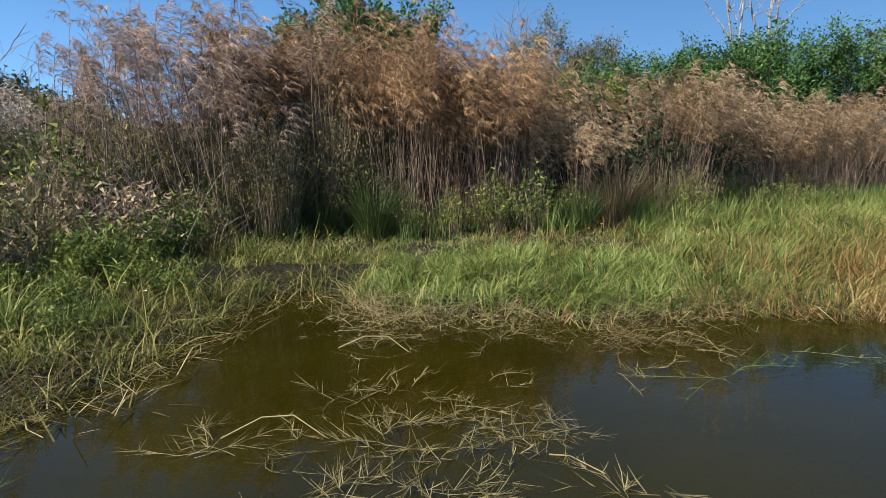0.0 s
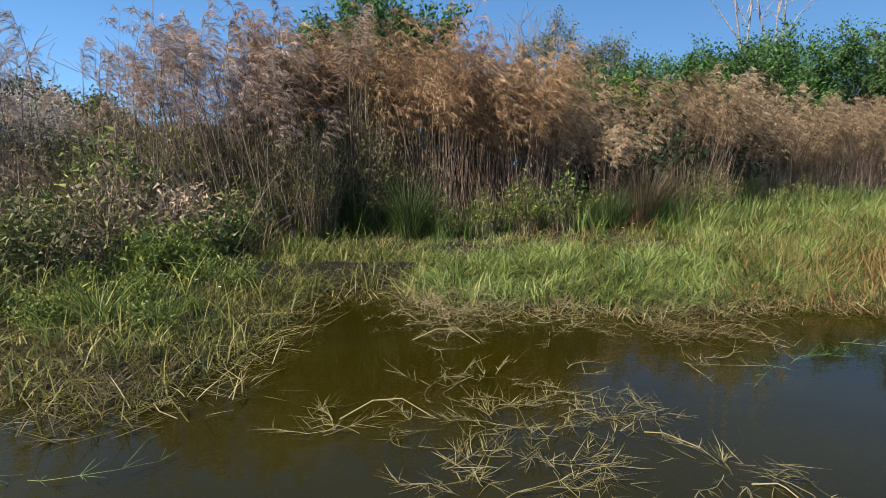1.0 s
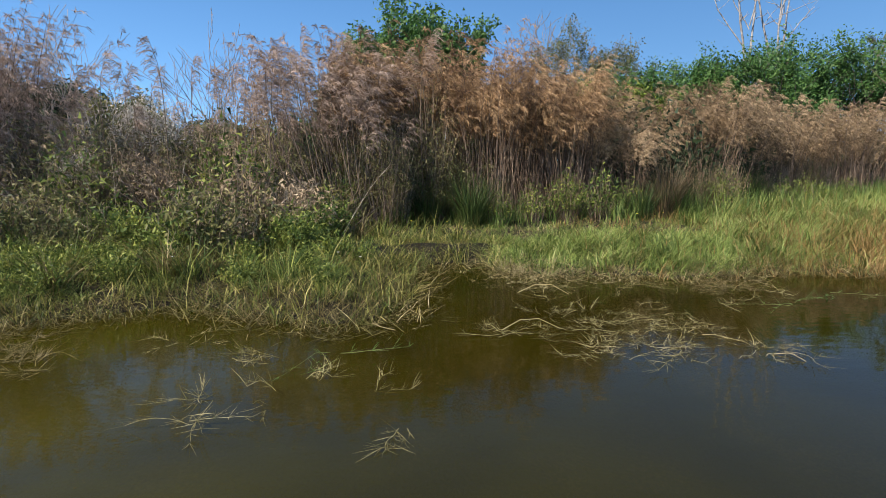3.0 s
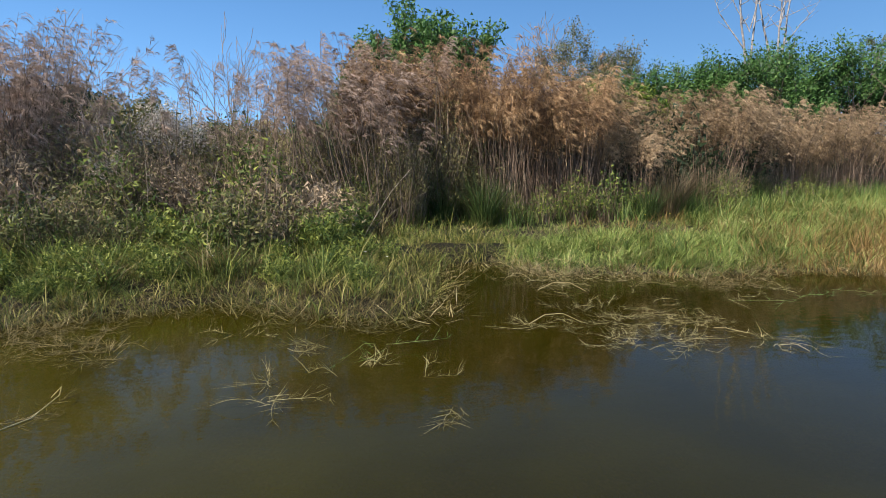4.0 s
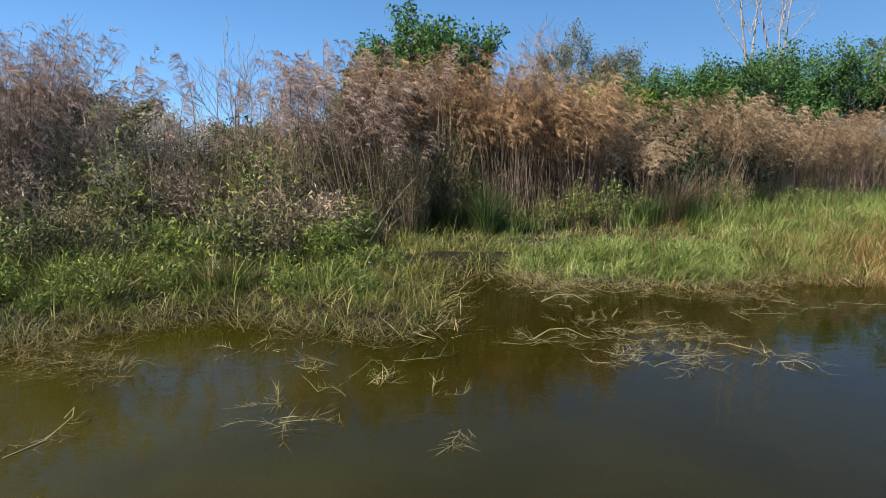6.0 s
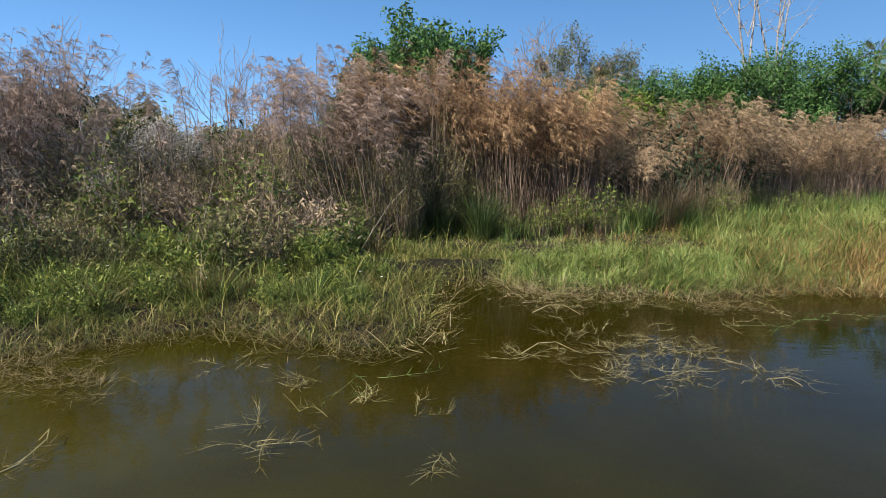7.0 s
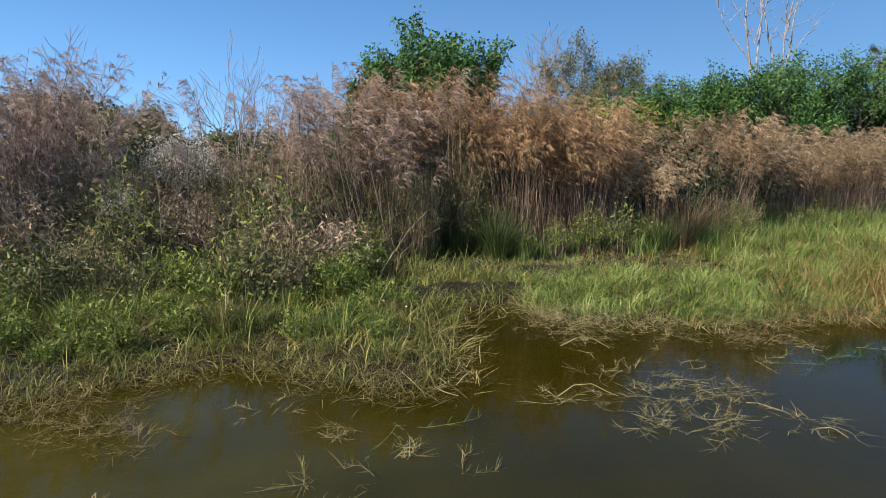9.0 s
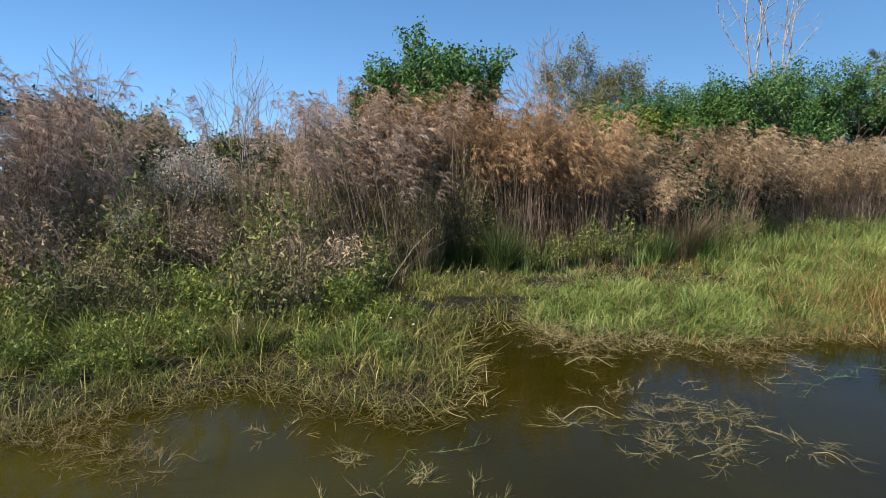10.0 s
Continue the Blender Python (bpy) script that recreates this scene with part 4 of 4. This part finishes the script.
for i, (x, y, tl) in enumerate([(0.4, 21.6, 1.45), (2.3, 23, 1.5), (4.3, 25, 1.6), (-7.6, 22, 1.35)]):
    tree("shrub", "dark green leafy shrub behind the reeds", x, y, 600 + i, 6, tl, 0.05, 3, 3, LEAF, 60, 0.14, 0.15, fan=0.7, category="shrub")
for i, (x, y, tl) in enumerate([(-19.5, 40, 1.9), (-15, 42, 1.75), (-10.5, 43, 1.8), (-25.5, 41, 2.0)]):
    tree("scrub_tree", "olive green scrub tree beyond the marsh", x, y, 620 + i, 6, tl, 0.08, 3, 3, LEAF_OLIVE, 50, 0.26, 0.35, fan=0.9)
tree("willow", "half bare grey willow with thin yellowing leaves", 6.6, 37, 61, 8, 3.1, 0.10, 4, 3, LEAF_GREY, 44, 0.13, 0.17, bark=BARK_GREY, fan=0.55, upward=0.35, wander=0.12)
tree("bare_tree", "leafless pale grey tree with a spreading top", 5.8, 39, 62, 2, 3.7, 0.14, 4, 3, bark=BARK_GREY, fan=0.25)
tree("bare_tree", "slim leafless grey tree beyond the reeds", -11.4, 20.5, 65, 5, 2.5, 0.06, 3, 3, bark=BARK_GREY, fan=0.3, upward=0.3, wander=0.18)
tree("bare_tree", "slim leafless grey tree beyond the reeds", -18.4, 23, 66, 5, 2.75, 0.06, 3, 3, bark=BARK_GREY, fan=0.3, upward=0.3, wander=0.18)
tree("bare_tree", "slim leafless grey tree beyond the reeds", -7.0, 21, 69, 3, 2.2, 0.05, 3, 2, bark=BARK_GREY, fan=0.3, upward=0.3, wander=0.18)
tree("oak_tree", "dark green oak in the distance", -23.2, 35.5, 67, 5, 2.35, 0.14, 3, 3, LEAF_OLIVE, 80, 0.24, 0.35, fan=0.5)
tree("oak_tree", "dark green oak in the distance", -29.5, 36, 68, 5, 3.1, 0.16, 3, 3, LEAF_DARK, 80, 0.28, 0.35, fan=0.6)
for i, (x, y) in enumerate([(-44, 58), (-36, 60), (-26, 62), (-17, 60), (-8, 64), (2, 66), (14, 62), (26, 60), (-31, 52)]):
    tree("distant_tree", "dark distant tree beyond the marsh", x, y, 800 + i, 5, 2.1, 0.14, 3, 3, LEAF_DARK, 26, 0.6, 0.7, fan=1.25, upward=0.1)


def dead_tree(x, y, fork, limbs, seed):
    """A bleached dead tree: a trunk up to the fork, long wavering limbs and short broken twigs."""
    r = np.random.default_rng(seed)
    c = thing("dead_tree", "tall dead white barked tree without leaves", "tree")
    z0 = float(ground_z(x, y))
    tr = Sheaf()
    tr.tube([(0, 0, -0.1), (0.05, 0.05, 0.5 * fork), (0, 0, fork), (0, 0, fork + 0.5)], [0.22, 0.18, 0.13, 0.08], 8)
    trunk = tr.object("trunk", BARK_WHITE, c)
    k = np.linspace(0, 1, 9)
    for low, dx, dz, bow, thick in limbs:
        lb = Sheaf()
        line = np.stack([dx * k - bow * np.sin(math.pi * k), r.uniform(-0.5, 0.5) * dz * k * 0.4, fork + low + dz * k ** 0.92], 1)
        line[1:] += np.cumsum(r.normal(0, 0.045, (8, 3)), 0) * np.array([1, 1, 0.4])
        lb.tube(line, np.linspace(thick, 0.35 * thick, 9), 6)
        for _ in range(int(3 + dz)):
            j = int(r.integers(3, 9))
            d = unit(np.array([r.choice([-1, 1]) * r.uniform(0.3, 0.9), r.normal(0, 0.5), r.uniform(0.4, 1.0)]))
            n = r.uniform(0.4, 1.5)
            e = line[j] + np.linspace(0, 1, 4)[:, None] * d * n + np.cumsum(r.normal(0, 0.04, (4, 3)), 0)
            e[0] = line[j]
            lb.tube(e, np.linspace(0.35 * thick, 0.16 * thick, 4), 4)
        lb.object("limb", BARK_WHITE, trunk)
    c.location = (x, y, z0)


dead_tree(15.5, 33, 5.6, [(1.7, -2.5, 4.0, 0.4, 0.045), (0.2, -0.9, 8.4, 0.25, 0.075), (0.4, 0.3, 8.4, -0.25, 0.07), (3.4, 1.05, 5.2, -0.1, 0.04), (3.2, -1.9, 3.4, 0.1, 0.035)], 63)
dead_tree(17.5, 33.5, 5.6, [(0.2, -1.2, 8.4, 0.3, 0.075), (3.6, 0.1, 4.0, -0.3, 0.045), (0.4, 0.55, 7.8, 0.0, 0.065), (0.3, 1.5, 7.6, -0.1, 0.07), (4.4, 2.2, 3.4, 0.0, 0.035), (4.0, 2.1, 0.9, 0.0, 0.03), (2.2, 1.9, 2.2, 0.0, 0.04)], 64)


def fan_palm(x, y, top, seed):
    """A cabbage palm: a stout trunk and a round head of fan leaves."""
    r = np.random.default_rng(seed)
    c = thing("palm_tree", "grey green cabbage palm beyond the thicket", "palm")
    z0 = float(ground_z(x, y))
    tr, lf = Sheaf(), Sheaf()
    tr.tube([(0, 0, -0.1), (0.1, 0, 0.5 * top), (0, 0, top)], [0.2, 0.17, 0.18], 8)
    for _ in range(34):
        d = unit(r.normal(0, 1, 3) + np.array([0, 0, 0.5]))
        tip = np.array([0, 0, top]) + d * r.uniform(0.8, 1.2)
        tr.tube([(0, 0, top), tip], [0.02, 0.012], 3)
        n = 16
        s = unit(np.cross(d, [0, 0, 1.0] + 0.2 * r.normal(0, 1, 3)))
        a = np.linspace(-1.3, 1.3, n)
        w = unit(np.cos(a)[:, None] * d + np.sin(a)[:, None] * s - np.array([0, 0, 0.25]))
        k = np.array([0, 0.6, 1.0])
        line = tip + 0.95 * (k[None, :, None] * w[:, None] - 0.3 * (k ** 2)[None, :, None] * np.array([0, 0, 1.0]))
        lf.strips(line, np.array([0.03, 0.05, 0.01]), np.repeat(np.cross(d, s)[None], n, 0) * 0.3 + s * 0.9)
    tr.object("trunk", BARK_GREY, c)
    lf.object("crown", LEAF_GREY, c)
    c.location = (x, y, z0)


fan_palm(31.4, 45, 9.3, 90)


# ---- leaning and fallen stalks ----
def loose_stalk(x, y, length, way, rise, seed, thick=0.0065):
    r = np.random.default_rng(seed)
    st = Sheaf()
    k = np.linspace(0, 1, 7)
    d = np.array([math.cos(way) * math.cos(rise), math.sin(way) * math.cos(rise), math.sin(rise)])
    line = k[:, None] * d * length + np.cumsum(r.normal(0, 0.02, (7, 3)), 0)
    line[:, 2] -= 0.12 * length * k ** 2
    line[0] = (0, 0, -0.04)
    st.tube(line, np.linspace(thick, 0.46 * thick, 7), 4)
    for j in (2, 3, 4, 5):
        e = unit(d + r.normal(0, 0.6, 3))
        st.tube([line[j], line[j] + e * r.uniform(0.1, 0.3) * length * 0.5], [0.75 * thick, 0.3 * thick], 3)
    ob = tagged(st.object("dead_stalk", STALK_PALE if seed % 3 == 0 else STALK_BROWN), "pale bare dead stalk leaning over the bank" if seed % 3 == 0 else "brown bare dead stalk leaning over the bank", "stalk", "dead stalks")
    ob.location = (x, y, float(ground_z(x, y)))


rk = np.random.default_rng(77)
for i in range(60):
    x = rk.uniform(-11.8, -3.8)
    y = back_edge(x) + rk.uniform(-1.6, 1.0)
    loose_stalk(x, float(y), rk.uniform(1.0, 2.4), rk.uniform(0, 6.28), rk.uniform(0.35, 1.2), 700 + i)
for i in range(110):
    x = rk.uniform(-11.5, -3.4)
    y = back_edge(x) + rk.uniform(-1.3, 0.7)
    loose_stalk(x, float(y), rk.uniform(1.8, 3.5), 3.1 + rk.normal(0, 0.6), rk.uniform(0.55, 1.2), 801 + i if i % 3 else 800 + 3 * i)
for i in range(6):
    x = rk.uniform(1.5, 13)
    loose_stalk(x, float(back_edge(x)) + rk.uniform(0.4, 1.2), rk.uniform(1.0, 2.2), rk.uniform(0, 6.28), rk.uniform(0.5, 1.25), 760 + i)
loose_stalk(-7.6, 7.0, 1.0, 2.6, 0.65, 789, 0.014)
loose_stalk(-7.5, 6.95, 0.85, 1.3, 0.95, 792, 0.012)


# ---- floating grass on the pond ----
def laid(sheaf, r, root, length, width, az):
    """Thin blades that lie on the water, some with their tips in the air."""
    n = len(root)
    rise = np.where(r.uniform(0, 1, n) < 0.42, r.uniform(0.2, 1.1, n), r.uniform(-0.02, 0.12, n))
    d = unit(np.stack([np.cos(az), np.sin(az), rise], 1))
    k = np.linspace(0, 1, 3)
    line = root[:, None] + length[:, None, None] * (k[None, :, None] * d[:, None] + (k ** 2)[None, :, None] * r.normal(0, 0.12, (n, 1, 3)) * np.array([1, 1, 0.2]))
    line[..., 2] = np.maximum(line[..., 2], 0.002)
    sheaf.strips(line, width[:, None] * np.array([0.8, 1.0, 0.2])[None], unit(np.cross(d, np.array([0, 0, 1.0]) + r.normal(0, 0.3, (n, 3)))))



def weed_mat(x, y, rx, ry, runners, seed, label, material=None, lift=0.05, turn=0.0, length=0.7):
    r = np.random.default_rng(seed)
    st, lf = Sheaf(), Sheaf()
    for _ in range(runners):
        a = r.uniform(0, 2 * np.pi)
        q = math.sqrt(r.uniform())
        p = np.array([rx * q * math.cos(a), ry * q * math.sin(a), 0.004])
        b = r.uniform(0, 2 * np.pi)
        n = 8
        ln = length * r.uniform(0.5, 1.2)
        pts = [p]
        for _ in range(n - 1):
            b += r.normal(0, 0.28)
            p = p + np.array([math.cos(b), math.sin(b), 0]) * ln / n
            pts.append(p)
        pts = np.array(pts)
        pts[:, 2] = 0.003 + lift * np.clip(r.normal(0.1, 0.35) + np.sin(np.linspace(0, 3.1, n) + r.uniform(-0.5, 0.5)) * r.uniform(-0.6, 1.1), -0.35, 2)
        st.tube(pts, np.linspace(0.0021, 0.0012, n), 3)
        for j in range(1, n, 2):
            m = int(r.integers(3, 7))
            d = pts[min(j + 1, n - 1)] - pts[j - 1]
            az = math.atan2(d[1], d[0]) + r.normal(0, 0.65, m)
            laid(lf, r, np.repeat(pts[j][None], m, 0), r.uniform(0.05, 0.2, m), r.uniform(0.0022, 0.0038, m), az)
    c = thing("floating_grass", label, "water grass", "floating grass")
    tagged(st.object("runner", material or WEED, c), kind="stuff")
    tagged(lf.object("blade", material or WEED, c), kind="stuff")
    c.location, c.rotation_euler = (x, y, 0.004), (0, 0, radians(turn))
    return c


MATS = [(0.15, 3.15, 0.55, 0.35, 22), (-0.12, 2.5, 0.5, 0.3, 18), (-0.1, 3.9, 0.7, 0.2, 12), (-0.95, 3.05, 0.45, 0.15, 9), (1.05, 2.55, 0.35, 0.18, 8), (0.6, 3.4, 0.4, 0.25, 9),
        (0.2, 4.05, 0.9, 0.3, 10), (-0.6, 5.0, 0.5, 0.35, 14), (-0.2, 5.6, 0.7, 0.3, 16), (0.8, 5.2, 0.6, 0.3, 14), (1.84, 5.1, 0.35, 0.2, 14), (-1.3, 3.16, 0.3, 0.15, 6),
        (-3.46, 2.3, 0.35, 0.2, 7), (-2.9, 1.85, 0.15, 0.12, 4), (-3.3, 1.47, 0.35, 0.12, 7), (-2.04, 1.07, 0.1, 0.08, 2), (-2.36, 1.65, 0.06, 0.06, 1), (-3.6, 1.1, 0.3, 0.08, 5),
        (-5.5, 2.15, 0.4, 0.15, 13), (-6.0, 2.5, 0.5, 0.3, 22), (-6.5, 2.8, 0.5, 0.4, 22), (-7.3, 2.7, 0.6, 0.3, 18), (-4.3, 2.9, 0.3, 0.1, 5), (-5.2, 0.9, 0.15, 0.3, 3), (2.4, 4.9, 0.5, 0.2, 7), (1.5, 4.3, 0.3, 0.15, 4),
        (-0.85, 5.75, 0.45, 0.4, 14), (0.0, 5.6, 0.8, 0.35, 22), (1.0, 5.45, 0.6, 0.3, 14), (1.8, 5.3, 0.5, 0.22, 18), (2.7, 5.75, 0.5, 0.2, 9), (-0.9, 6.4, 0.3, 0.4, 10)]
for i, (x, y, rx, ry, n) in enumerate(MATS):
    brown = x < -5 or (x > 1.7 and y > 5)
    weed_mat(x, y, rx, ry, round(1.2 * n) if brown else max(2, round((1.15 if y > 2.2 and x > -0.5 and y < 3.6 else 0.45 if y > 4.9 and x < 1.6 else 0.7) * n)), 400 + i, "matted brown dead stalks lying in the shallows" if brown else "straw coloured grass runners floating on the pond", DEADMAT if brown else None, 0.1 if brown else 0.06, length=0.42)
for i, (x, y) in enumerate([(3.0, 4.75), (3.75, 4.55), (4.6, 4.9), (-2.8, 2.5), (2.2, 4.2)]):
    weed_mat(x, y, 0.1, 0.1, 3, 500 + i, "green grass sprig rising from the pond", SPRIG, 0.08)

for i, (x, y, rx, ry, n) in enumerate([(-0.85, 6.55, 0.3, 0.3, 18), (-0.35, 6.15, 0.4, 0.22, 22), (0.25, 6.0, 0.4, 0.2, 14), (-0.75, 5.85, 0.25, 0.2, 8)]):
    weed_mat(x, y, rx, ry, n, 540 + i, "pale tangled grass trailing from the bank into the pond", STRAW, 0.16, length=0.75)


# ---- small flowers on the bank ----
PETAL = plant_material("white petal", [(0.0, (0.70, 0.69, 0.62)), (1.0, (0.86, 0.86, 0.82))])
PETAL_YELLOW = plant_material("yellow petal", [(0.0, (0.60, 0.48, 0.04)), (1.0, (0.80, 0.68, 0.08))])


def flower(x, y, h, material, label, seed):
    r = np.random.default_rng(seed)
    st, pt = Sheaf(), Sheaf()
    top = np.array([r.normal(0, 0.03), r.normal(0, 0.03), h])
    st.tube([(0, 0, -0.02), 0.5 * top, top], [0.003, 0.0025, 0.002], 4)
    a = np.arange(6) * math.pi / 3 + r.uniform(0, 1)
    d = unit(np.stack([np.cos(a), np.sin(a), np.full(6, 0.35)], 1))
    k = np.array([0, 0.6, 1.0])
    pt.strips(top + 0.024 * k[None, :, None] * d[:, None], np.array([0.008, 0.020, 0.010]), unit(np.cross(d, [0, 0, 1.0])))
    c = thing("flower", label, "flower", "bank flowers")
    st.object("stem", HERB, c)
    tagged(pt.object("petal", material, c), kind="stuff")
    c.location = (x, y, float(ground_z(x, y)))


rf = np.random.default_rng(91)
for i in range(10):
    x, y = rf.uniform(-9.5, -2.7), rf.uniform(4.6, 8.0)
    flower(x, y, rf.uniform(0.2, 0.4), PETAL, "small white flower above the bank grass", 900 + i)
for i, (x, y) in enumerate([(2.0, 9.3), (2.3, 9.2), (-2.6, 9.2), (-1.9, 9.3), (2.6, 9.5)]):
    flower(x, y, 0.4, PETAL_YELLOW, "small yellow flower above the bank grass", 930 + i)


def bent_reed(x, y, points, label):
    st = Sheaf()
    st.tube(np.array(points, float), np.linspace(0.0048, 0.003, len(points)), 5)
    ob = tagged(st.object("bent_reed", STRAW), label, "reed stalk", "bent reeds")
    ob.location = (x, y, 0.0)


bent_reed(1.18, 2.35, [(-0.13, 0.10, 0.004), (-0.01, 0.08, 0.02), (0.0, 0.02, 0.03), (0.04, -0.1, 0.006)], "pale snapped reed lying bent on the pond")
bent_reed(0.75, 3.0, [(-0.06, 0.05, 0.004), (0.05, 0.02, 0.012), (0.2, -0.16, 0.006)], "pale snapped reed lying on the pond")
bent_reed(-0.95, 3.35, [(-0.3, -0.1, 0.004), (-0.1, 0.05, 0.07), (0.1, 0.06, 0.08), (0.3, -0.05, 0.004)], "pale arching reed lying on the pond")
bent_reed(-0.55, 5.0, [(-0.35, 0.02, 0.004), (-0.12, 0.1, 0.09), (0.1, 0.06, 0.1), (0.3, -0.1, 0.004)], "pale arching reed lying on the pond")
bent_reed(-5.1, 0.95, [(-0.1, -0.35, 0.004), (0.02, -0.1, 0.01), (0.08, 0.12, 0.09), (0.0, 0.26, 0.1), (-0.06, 0.22, 0.03)], "pale curled reed tip rising from the pond")
bent_reed(-2.6, 3.3, [(0.0, 0.15, 0.03), (0.1, 0.03, 0.025), (0.26, -0.05, 0.01)], "pale reed lying on the waterline")
